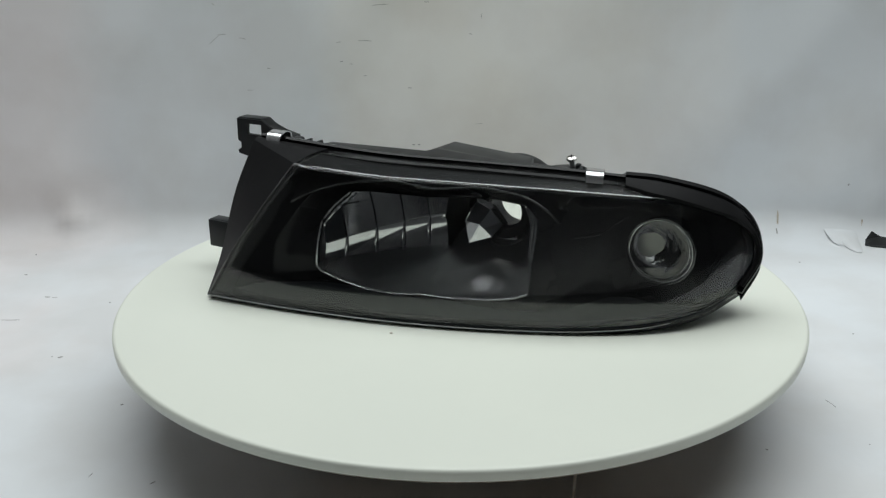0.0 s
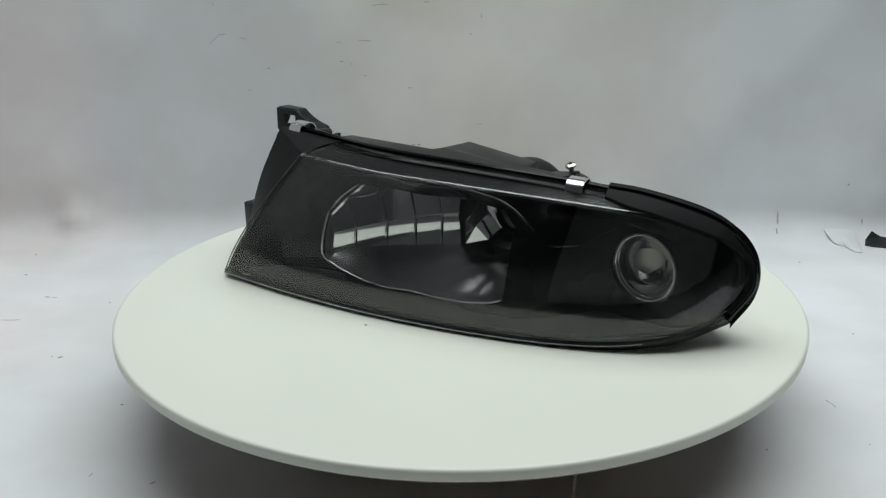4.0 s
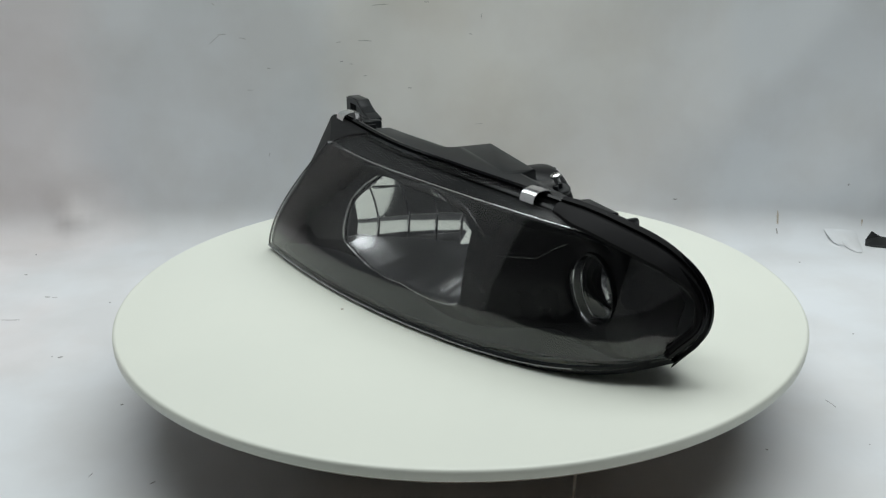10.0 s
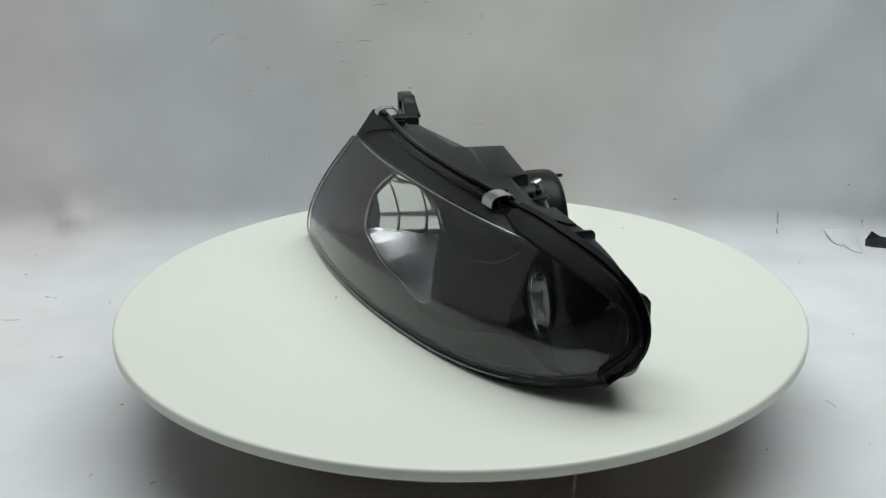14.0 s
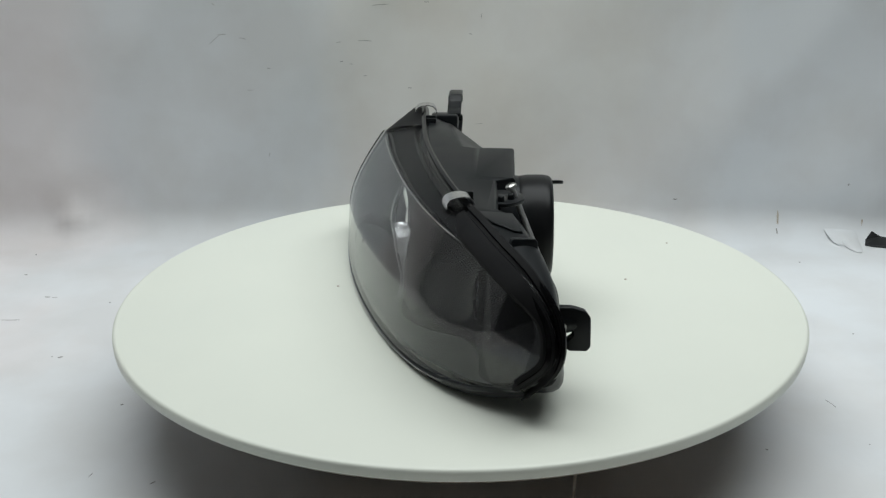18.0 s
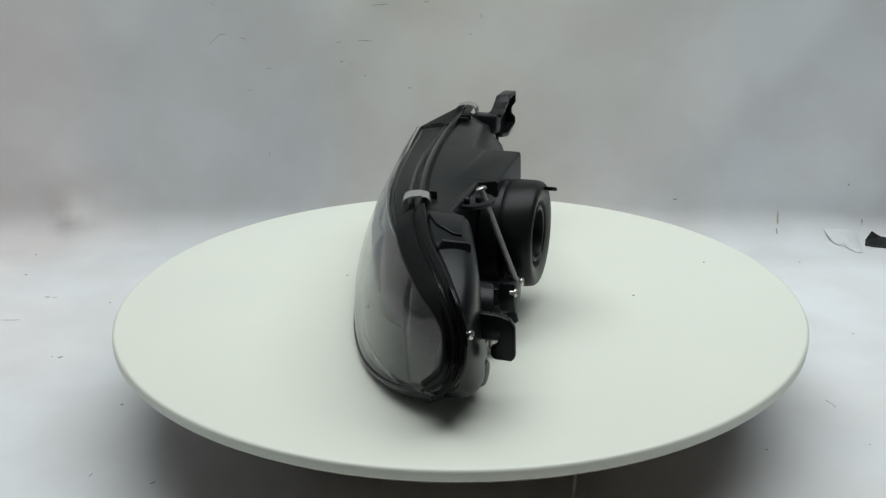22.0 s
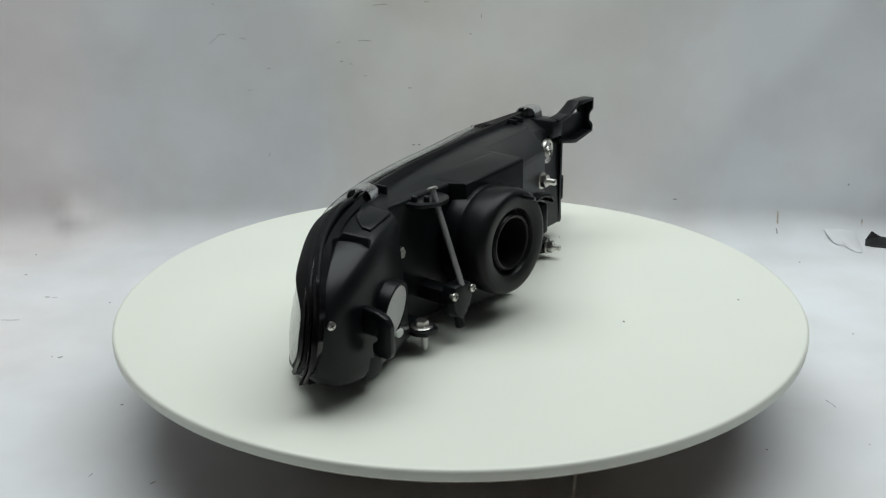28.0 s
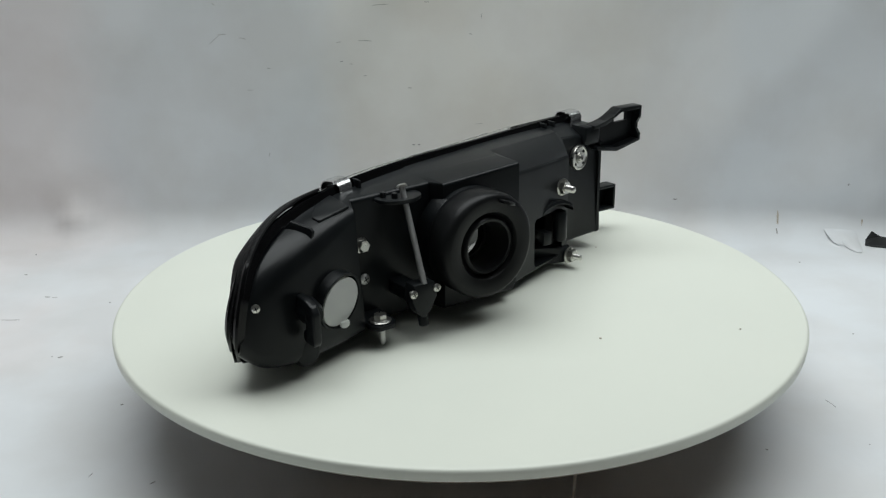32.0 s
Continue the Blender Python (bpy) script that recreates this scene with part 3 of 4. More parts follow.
def brk(x):
    """Height of the ledge between the two rows of facets."""
    return ramp(x, (-0.1024, -0.0923, -0.0747, -0.0599, -0.0434, 0.0, 0.06), (0.0445, 0.0472, 0.0513, 0.0539, 0.0562, 0.0600, 0.0610))


def bowl_plan(x):
    """Depth of the bowl's back, a paraboloid cut off before the housing."""
    y = 0.0614 - (x - BULB.x) ** 2 * ramp(x, (-0.11, -0.09, -0.06), (6.78, 7.1, 7.25))
    return min(y, ramp(x, (-0.110, -0.036, -0.028, 0.048, 0.056, 0.0955), (0.024, 0.0325, 0.0440, 0.0440, 0.029, 0.028)))


def dish(x, z):
    """The main bowl: upright stepped facets in two rows, the upper one arched over as a roof."""
    pitch = 0.0082 if x > 0.052 else FACET
    mid = (math.floor((x - FIRST) / pitch) + 0.5) * pitch + FIRST
    slope = (bowl_plan(mid + 0.004) - bowl_plan(mid - 0.004)) / 0.008
    d = z - brk(x)
    front = bezel_at(x, z) + 0.003
    if x > 0.052:
        y = bowl_plan(x) - 0.0026 + 0.45 * abs(x - mid) + (0.12 * d if d < 0 else -0.45 * d)
    elif d >= 0:
        y = bowl_plan(mid) + 0.955 * slope * (x - mid) - 1.2 * (x - mid) ** 2 - 0.0014 - 0.12 * d - 4.0 * d * d
    else:
        y = bowl_plan(mid) + 0.97 * slope * (x - mid) - 1.2 * (x - mid) ** 2 + 0.19 * d + 4.2 * d * d
    return max(y, front)


def main_span(x):
    """Bottom and top of the main opening at x."""
    low, top = sorted(MAIN[14:] + MAIN[:1]), MAIN[2:13]
    lo = ramp(x, [q[0] for q in low], [q[1] for q in low])
    hi = ramp(x, [q[0] for q in top], [q[1] for q in top])
    return lo, hi


def build_reflectors():
    ring = []
    k = len(MAIN)
    for i in range(k * 5):
        a, b = MAIN[i // 5], MAIN[(i // 5 + 1) % k]
        f = i % 5 / 5
        ring.append((a[0] + (b[0] - a[0]) * f, a[1] + (b[1] - a[1]) * f))
    # upper bowl
    bm = bmesh.new()
    front, back = [], []
    xs = []
    for c in range(-1, 12):
        x0 = FIRST + FACET * c
        xs += [x0 + 0.00008 + 0.01624 * k / 8 for k in range(9)]
    for x in [q for q in xs if -0.1052 < q < 0.0955]:
        lo, hi = 0.0245, max(main_span(x)[1] + 0.003, 0.068)
        cutoff = brk(x)
        zs = [lo + (cutoff - 0.0002 - lo) * j / 14 for j in range(15)] + [cutoff + (hi - cutoff) * j / 20 for j in range(21)]
        front.append([Vector((x, dish(x, z), z)) for z in zs])
        back.append([Vector((x, dish(x, z) + 0.0022, z)) for z in zs])
    loft(bm, [f + b[::-1] for f, b in zip(front, back)])
    bowl = part("main_reflector", bm, MAT["chrome"], lamp, "mirror-bright ribbed main reflector", sharp=22)
    tool = bmesh.new()
    lathe(tool, [(-0.1, 0.0225), (0.1, 0.0225)], BULB, (0, 1, 0), 32)
    cut(bowl, [tool])
    bowl.data.set_sharp_from_angle(angle=radians(12))
    # ribs where the facets meet: tapered slivers below the ledge, fine lines above it
    for c in range(0, 5):
        x0 = FIRST + FACET * c
        top = brk(x0)
        bm = bmesh.new()
        rows = []
        for j in range(9):
            z = 0.0255 + (top + 0.004 - 0.0255) * j / 8
            w = 0.0003 + 0.0010 * math.sin(math.pi * (0.15 + 0.85 * j / 8)) ** 0.8
            y = dish(x0 - 0.0006, min(z, top - 0.0003)) + 0.0004
            rows.append([(x0 + w * math.cos(2 * math.pi * n / 10), y + 1.5 * w * math.sin(2 * math.pi * n / 10), z) for n in range(10)])
        loft(bm, rows)
        part("facet_rib", bm, MAT["chrome"], bowl)
        path = [Vector((x0, dish(x0 - 0.0004, top + 0.001 + 0.034 * j / 10), top + 0.001 + 0.034 * j / 10)) for j in range(11)]
        bead("facet_line", [q for q in path if q.z < main_span(x0)[1]], 0.0003, MAT["tray"]).parent = bowl
    ledge = [Vector((x, dish(x, brk(x) + 0.0001) - 0.0002, brk(x))) for x in [-0.1035 + 0.0016 * j for j in range(64)]]
    bead("facet_ledge", ledge, 0.0005, MAT["chrome"]).parent = bowl
    # short bright step under the roof
    step = [Vector((-0.0903, -0.0450, 0.0776)).lerp(Vector((-0.0775, -0.0235, 0.0800)), j / 6) for j in range(7)]
    bm = bmesh.new()
    loft(bm, [[q + Vector((0, -0.0022, 0.0006 * (1 - j / 7))), q + Vector((0, 0.004, 0.0010 * (1 - j / 7))), q + Vector((0, 0.004, -0.0012)), q + Vector((0, -0.0016, -0.0010 + 0.0008 * j / 6))] for j, q in enumerate(step)])
    part("roof_step", bm, MAT["chrome"], bowl, smooth=False)
    # lower step, covered with small pillows in diagonal rows
    rows = []
    k = 1 / 0.0018
    for i in range(521):
        x = -0.1040 + 0.1955 * i / 520
        lo, hi = main_span(x)
        y0, y1 = bezel_depth(x) + 0.0005, max(bowl_plan(x) + 0.001, bezel_depth(x) + 0.004)
        rear = ramp(x, (-0.104, -0.093, -0.06, -0.02, 0.04, 0.09), (0.0296, 0.0290, 0.0268, 0.0270, 0.0300, 0.0315))
        row = []
        for j in range(231):
            v = j / 230
            y = y0 + (y1 - y0) * v
            mound = 0.012 * math.exp(-((x - 0.035) / 0.026) ** 2) * math.sin(math.pi * min(v * 1.2, 1)) ** 2
            a, b = k * (0.72 * x + 0.69 * y), k * (0.72 * x - 0.69 * y)
            pillow = ramp(x, (-0.09, -0.05, 0.0), (0.00014, 0.00026, 0.00036)) * abs(math.sin(math.pi * a) * math.sin(math.pi * b))
            row.append(Vector((x, y, lo + 0.0006 + (rear - lo) * ease(v * 0.85 + 0.1) + mound + pillow)))
        rows.append(row + [row[-1] - Vector((0, 0, 0.0012)), row[0] - Vector((0, 0, 0.0012))])
    bm = bmesh.new()
    loft(bm, rows)
    part("reflector_step", bm, MAT["fluted"], bowl, "finely knurled lower reflector step", sharp=60)
    # rim round the opening, on the left and below
    edge = [Vector((x, bezel_at(x, z) - 0.0014, z)) for x, z in ring[14 * 5:] + ring[:4 * 5 + 1]]
    rim = bead("reflector_rim", edge, 0.0011, MAT["clip"], "bright rim of the main opening")
    rim.parent = bowl
    # side wall between the opening and the bowl
    bm = bmesh.new()
    inside, outside = [[], []], [[], []]
    for x, z in ring:
        d = Vector((x - BULB.x, 0, z - BULB.z)).normalized() * 0.001
        y0, y1 = bezel_at(x, z) + 0.0030, max(dish(x, max(z, 0.030)) - 0.0004, bezel_at(x, z) + 0.0035)
        for k, y in enumerate((y0, y1)):
            inside[k].append(Vector((x, y, z)))
            outside[k].append(Vector((x, y, z)) + d)
    quads(bm, [inside[0], inside[1], outside[1], outside[0]], wrap=True, wrap_rows=True)
    part("reflector_wall", bm, MAT["dull"], bowl)
    # bulb shield: a faceted cap on a flared six-sided collar, held by an arm
    tip = Vector(SHIELD[0])
    ring6 = [Vector(q) for q in SHIELD[1:]]

    def level(p, a, b, c):
        """Moves p in depth into the plane of a, b and c."""
        n = (b - a).cross(c - a)
        return Vector((p.x, a.y - (n.x * (p.x - a.x) + n.z * (p.z - a.z)) / n.y, p.z))

    ring6[1] = level(ring6[1], tip, ring6[0], ring6[2])
    ring6[3] = level(ring6[3], tip, ring6[2], ring6[4])
    mid = sum(ring6, Vector()) / 6
    bm = bmesh.new()
    peak = bm.verts.new(tip)
    rim = [bm.verts.new(q) for q in ring6]
    foot = [bm.verts.new(mid + (q - mid) * 1.18 + Vector((-0.0020, 0.0130 - 0.6 * (q.y - mid.y), -0.0010))) for q in ring6]
    for f in ((0, 1, 2), (2, 3, 4), (4, 5), (5, 0)):
        bm.faces.new([peak] + [rim[k] for k in f])
    for k in range(6):
        bm.faces.new((rim[k], rim[(k + 1) % 6], foot[(k + 1) % 6], foot[k]))
    bm.faces.new(foot)
    part("bulb_shield", bm, MAT["chrome"], bowl, "bright six-sided bulb shield", sharp=4)
    bm = bmesh.new()
    prism(bm, [(0.012, 0.014, 0.050), (0.024, 0.014, 0.050), (0.028, 0.016, 0.034), (0.018, 0.016, 0.034)], (0, 0.003, 0), 0.0006)
    part("shield_arm", bm, MAT["tray"], bowl)
    bm = bmesh.new()
    lathe(bm, [(-0.0035, 0.0174), (-0.006, 0.0250), (0.0, 0.0255), (0.0006, 0.0174), (-0.0035, 0.0174)], (BULB.x, 0.0435, BULB.z), (0, 1, 0), 40, False, False)
    part("bulb_collar", bm, MAT["tray"], bowl)
    # parking bowl
    axis = HOLE - PARK
    bm = bmesh.new()
    n = 48
    rows, outs = [], []
    end = HOLE - Vector((0, 0.007, 0))
    for i in range(15):
        f = 0.30 + 0.70 * i / 14
        c, r = PARK.lerp(end, f), 0.0262 - 0.0168 * ((f - 0.30) / 0.70) ** 2.8
        for row, extra in ((rows, 0.0), (outs, 0.0011)):
            row.append([c + Vector(((r + extra) * math.cos(2 * math.pi * k / n), 0, (r + extra) * math.sin(2 * math.pi * k / n))) for k in range(n)])
    quads(bm, rows + outs[::-1], wrap=True, wrap_rows=True)
    cup = part("parking_reflector", bm, MAT["wavy"], lamp, "small round bright parking lamp reflector", sharp=30)
    bm = bmesh.new()
    tube, skin = [], []
    for f, r in ((0.0, 0.0276), (0.15, 0.0270), (0.30, 0.0264)):
        c = PARK.lerp(end, f)
        for row, extra in ((tube, 0.0), (skin, 0.0010)):
            row.append([c + Vector(((r + extra) * math.cos(2 * math.pi * k / n), 0, (r + extra) * math.sin(2 * math.pi * k / n))) for k in range(n)])
    quads(bm, tube + skin[::-1], wrap=True, wrap_rows=True)
    part("parking_tube", bm, MAT["dark_tube"], cup, "bright tube in front of the reflector, darkened for its dark reflections")
    for f, r, w, skin in ((0.0, 0.0278, 0.0005, "gloss"), (0.06, 0.0268, 0.0007, "chrome"), (0.30, 0.0260, 0.0005, "chrome")):
        c = PARK.lerp(end, f)
        ring = [c + Vector((r * math.cos(2 * math.pi * q / 72), 0, r * math.sin(2 * math.pi * q / 72))) for q in range(73)]
        bead("parking_rim", ring, w, MAT[skin], "thin ring of the tube").parent = cup
    bm = bmesh.new()
    lathe(bm, [(-0.0065, 0.0145), (-0.0058, 0.0188), (-0.0020, 0.0197), (-0.0008, 0.0194), (-0.0002, 0.0100), (0.0, 0.002)], HOLE, axis, 40)
    part("rear_plug", bm, MAT["plug"], cup, "white translucent plastic plug in the rear opening")
    bm = bmesh.new()
    prism(bm, [(0.1540, 0.0690, 0.0345), (0.1610, 0.0690, 0.0335), (0.1610, 0.0690, 0.0300), (0.1590, 0.0690, 0.0287), (0.1565, 0.0690, 0.0287), (0.1540, 0.0690, 0.0305)], (0, 0.0032, 0), 0.0006)
    part("plug_tab", bm, MAT["plug"], cup)


def build_housing():
    # sections: front top, roof break, roof rear, rear foot, front foot
    inner_half = [(-0.1835, (-0.052, 0.1275), (-0.040, 0.120), (-0.014, 0.107), (-0.010, 0.016), (-0.112, 0.003)),
             (-0.150, (-0.0445, 0.1275), (-0.032, 0.127), (-0.012, 0.118), (-0.010, 0.014), (-0.1155, 0.003)),
             (-0.1265, (-0.0425, 0.1265), (-0.024, 0.126), (-0.006, 0.120), (-0.006, 0.014), (-0.114, 0.003)),
             (-0.1215, (-0.0415, 0.1260), (-0.012, 0.1262), (0.0090, 0.106), (0.0105, 0.012), (-0.113, 0.003)),
             (-0.034, (-0.033, 0.1225), (0.003, 0.124), (0.038, 0.110), (0.040, 0.010), (-0.100, 0.003)),
             (-0.028, (-0.0325, 0.1222), (0.016, 0.1235), (0.049, 0.1235), (0.051, 0.010), (-0.098, 0.003)),
             (0.050, (-0.018, 0.1205), (0.014, 0.1195), (0.0485, 0.1175), (0.050, 0.010), (-0.075, 0.003))]
    outer_half = [(0.054, (-0.017, 0.1200), (0.010, 0.1185), (0.034, 0.1165), (0.035, 0.010), (-0.074, 0.003)),
             (0.128, (0.0035, 0.1160), (0.022, 0.1160), (0.035, 0.1150), (0.037, 0.010), (-0.042, 0.003)),
             (0.133, (0.006, 0.1155), (0.032, 0.1150), (0.049, 0.1115), (0.060, 0.014), (-0.040, 0.003)),
             (0.170, (0.021, 0.1105), (0.046, 0.1105), (0.064, 0.103), (0.074, 0.012), (-0.018, 0.005)),
             (0.205, (0.040, 0.1005), (0.056, 0.0995), (0.0735, 0.090), (0.081, 0.012), (0.010, 0.010)),
             (0.228, (0.056, 0.088), (0.064, 0.086), (0.0755, 0.077), (0.0805, 0.016), (0.034, 0.016)),
             (0.243, (0.066, 0.068), (0.070, 0.067), (0.074, 0.062), (0.075, 0.030), (0.058, 0.026))]
    table = inner_half + outer_half

    def rounded(sec, rad):
        pts = []
        for i in range(5):
            a, b, c = Vector(sec[i - 1]), Vector(sec[i]), Vector(sec[(i + 1) % 5])
            p = b + (a - b).normalized() * min(rad, (a - b).length * 0.45)
            q = b + (c - b).normalized() * min(rad, (c - b).length * 0.45)
            for k in range(5):
                t = k / 4
                pts.append(p * (1 - t) ** 2 + b * 2 * t * (1 - t) + q * t * t)
        return pts

    outer, inner = bmesh.new(), bmesh.new()
    rings = []
    for x, *sec in table:
        rings.append([(x, y, z) for y, z in rounded(sec, ramp(x, (0.05, 0.128, 0.133, 0.17), (0.003, 0.004, 0.007, 0.014)))])
    smooth_end = []
    for i, ring in enumerate(rings):
        smooth_end.append(ring)
        if table[i][0] >= 0.133 and i + 1 < len(rings):
            nxt, prv, nn = rings[i + 1], rings[max(i - 1, 9)], rings[min(i + 2, len(rings) - 1)]
            for t in (0.25, 0.5, 0.75):
                mid = []
                for p0, p1, p2, p3 in zip(prv, ring, nxt, nn):
                    p0, p1, p2, p3 = Vector(p0), Vector(p1), Vector(p2), Vector(p3)
                    mid.append(0.5 * (2 * p1 + (p2 - p0) * t + (2 * p0 - 5 * p1 + 4 * p2 - p3) * t * t + (3 * p1 - p0 - 3 * p2 + p3) * t ** 3))
                smooth_end.append(mid)
    loft(outer, smooth_end)
    ob = part("housing", outer, MAT["plastic"], lamp, "black moulded rear housing")
    rows = []
    for x, *sec in table:
        cz = sum(q[1] for q in sec) / 5
        near = [q for xx, *q in table if abs(xx - x) < 0.009]
        sec = [(min(q[i][0] for q in near), (min if i < 3 else max)(q[i][1] for q in near)) for i in range(5)]
        row = []
        for i, (y, z) in enumerate(sec):
            if i in (0, 4):
                y -= 0.02
                z += -0.0035 if i == 0 else 0.0035
            else:
                y, z = y - 0.0035, z + (-0.0035 if z > cz else 0.0035)
            row.append((min(max(x, -0.180), 0.238), y, z))
        rows.append(row)
    loft(inner, rows)
    hole = bmesh.new()
    lathe(hole, [(-0.03, 0.0209), (0.04, 0.0209)], HOLE, HOLE - PARK, 40)
    boot = bmesh.new()
    lathe(boot, [(-0.05, 0.032), (0.05, 0.032)], (BULB.x, 0.05, 0.068), (0, 1, 0), 40)
    pocket = bmesh.new()
    block(pocket, (-0.1120, 0.002, 0.014), (-0.0640, 0.08, 0.060), 0.004)
    under = bmesh.new()
    block(under, (-0.060, 0.0405, -0.01), (-0.0230, 0.08, 0.0895), 0.003)
    cut(ob, [inner, hole, boot, pocket, under])
    mod = ob.modifiers.new("edges", "BEVEL")
    mod.width, mod.segments, mod.limit_method, mod.angle_limit = 0.0014, 2, "ANGLE", radians(32)
    # neck under the rubber boot
    bm = bmesh.new()
    lathe(bm, [(-0.012, 0.0345), (-0.012, 0.0445), (0.001, 0.0440), (0.008, 0.0425), (0.010, 0.0415), (0.010, 0.0345), (-0.012, 0.0345)], (BULB.x, 0.049, 0.068), (0, 1, 0), 56, False, False)
    part("boot_neck", bm, MAT["plastic"], lamp)
    # raised ring of the rear opening
    bm = bmesh.new()
    lathe(bm, [(-0.014, 0.0207), (-0.014, 0.0228), (-0.0010, 0.0228), (-0.0004, 0.0223), (-0.0004, 0.0213), (-0.001, 0.0208), (-0.014, 0.0207)], HOLE, HOLE - PARK, 44, False, False)
    part("bulb_socket_ring", bm, MAT["plastic"], lamp)
    # seam flange with its groove
    path = [spline(SEAM, i / 90) for i in range(91)]
    bm = bmesh.new()
    sweep(bm, path, [(-0.007, -0.0045), (-0.007, -0.001), (-0.0045, 0.0), (-0.0025, -0.0030), (0.002, -0.0030), (0.0025, 0.0004), (0.005, 0.0008), (0.0065, -0.0004), (0.007, -0.007)], CENTRE)
    part("seam_flange", bm, MAT["bezel"], lamp, "grooved black flange round the cover")
    # thicker lip round the outer end
    bm = bmesh.new()
    lip = [spline(SEAM, 0.422 + 0.563 * i / 50) for i in range(51)]
    sweep(bm, lip, [(-0.0085, -0.0045), (-0.0098, -0.0025), (-0.0090, -0.0006), (-0.0060, 0.0006), (-0.0015, 0.0010), (-0.0008, -0.0012), (0.0010, -0.0012), (0.0016, 0.0012), (0.0055, 0.0012), (0.0066, 0.0002), (0.0066, -0.0012), (-0.004, -0.0035)], CENTRE, grow=lambda i: ease((i + 1) / 5) * (1 - ease((i - 14) / 16)), lift=lambda i: 0.0024 - 0.0044 * ease((i - 2) / 22))
    part("outer_lip", bm, MAT["tray"], lamp, "black trim lip round the outer end")
    # foot lip under the cover
    bm = bmesh.new()
    path = [spline(BOTTOM, i / 70) + Vector((0.0005, 0.003, 0.0)) for i in range(71)]
    sweep(bm, path, [(-0.0055, -0.001), (-0.005, 0.0006), (0.004, 0.0006), (0.006, -0.006), (0.004, -0.0065)], CENTRE)
    part("foot_lip", bm, MAT["plastic"], lamp)
    # inner end panel
    bm = bmesh.new()
    rows = []
    rear = [(-0.1905, -0.1205, 0.0015), (-0.200, -0.0875, 0.0285), (-0.192, -0.070, 0.085), (-0.1805, -0.052, 0.130)]
    for i in range(17):
        u = i / 16
        e = cover(0, min(u, 0.995), 0.003)
        r = spline(rear, u)
        row = [e.lerp(r, k / 6) for k in range(7)]
        rows.append(row + [p + Vector((0.002, 0.0025, 0)) for p in row[::-1]])
    loft(bm, rows)
    part("end_panel", bm, MAT["tray"], lamp, "plain black inner end panel")
    bm = bmesh.new()
    rows = []
    for i in range(9):
        f = i / 8
        a = cover(0, 0.995, 0.003).lerp(Vector(rear[3]), f)
        b = spline(SEAM, 0.075 * (1 - f)) + Vector((0, 0.002, -0.001))
        row = [a.lerp(b, k / 3) + Vector((0, 0, 0.002 * math.sin(math.pi * k / 3))) for k in range(4)]
        rows.append(row + [q - Vector((0, 0, 0.002)) for q in row[::-1]])
    loft(bm, rows)
    part("corner_cover", bm, MAT["tray"], lamp)
    bm = bmesh.new()
    rows = []
    for i in range(17):
        u = i / 16
        r = spline(rear, u)
        q = Vector((-0.182, -0.010, 0.016 + 0.092 * u))
        row = [r.lerp(q, k / 4) + Vector((0.0, 0, 0)) for k in range(5)]
        rows.append(row + [p + Vector((0.003, 0.0, 0)) for p in row[::-1]])
    loft(bm, rows)
    part("end_plate", bm, MAT["plastic"], lamp)


def build_boot():
    bm = bmesh.new()
    prof = [(0.0, 0.040), (0.004, 0.0435), (0.010, 0.0446), (0.024, 0.0447), (0.0287, 0.0438), (0.0312, 0.0418), (0.0320, 0.0392), (0.0306, 0.0320), (0.0296, 0.0285), (0.0262, 0.0268), (0.0240, 0.0258), (0.0246, 0.0248),
            (0.0284, 0.0238), (0.0294, 0.0224), (0.0288, 0.0206), (0.0250, 0.0198), (0.010, 0.0194), (0.004, 0.0188), (0.002, 0.0182), (0.002, 0.0170), (-0.0005, 0.0170), (-0.0005, 0.026), (-0.004, 0.031), (0.0, 0.033)]
    lathe(bm, prof + [prof[0]], (BULB.x, 0.0485, 0.068), (0, 1, 0), 64, False, False)
    boot = part("rubber_boot", bm, MAT["rubber"], lamp, "round black rubber dust boot", sharp=40)
    bm = bmesh.new()
    prism(bm, [(0.006, 0.078, 0.100), (0.018, 0.078, 0.104), (0.019, 0.087, 0.1045), (0.015, 0.0905, 0.103), (0.007, 0.087, 0.1005)], (0, 0, 0.003), 0.0008)
    part("pull_tab", bm, MAT["rubber"], boot)


def cross_head(parent, at, axis, r, mat="zinc", name="screw"):
    bm = bmesh.new()
    lathe(bm, [(-0.004, r * 0.5), (0.0, r * 0.5), (0.0, r), (r * 0.35, r * 0.95), (r * 0.6, r * 0.6), (r * 0.62, r * 0.25)], at, axis, 20)
    s = part(name, bm, MAT[mat], parent, "bright cross-head screw")
    q = Vector(axis).normalized().to_track_quat("Z", "Y")
    # black cross laid on the head for the shade in its recess
    bm = bmesh.new()
    for turn in (0.4, 0.4 + math.pi / 2):
        pts = [Vector((r * 0.55 * a * math.cos(turn) - r * 0.11 * b * math.sin(turn), r * 0.55 * a * math.sin(turn) + r * 0.11 * b * math.cos(turn), r * 0.55)) for a, b in ((-1, -1), (1, -1), (1, 1), (-1, 1))]
        prism(bm, [Vector(at) + q @ p for p in pts], q @ Vector((0, 0, r * 0.1)), 0)
    part("slot_dark", bm, MAT["rubber"], s)
    return s


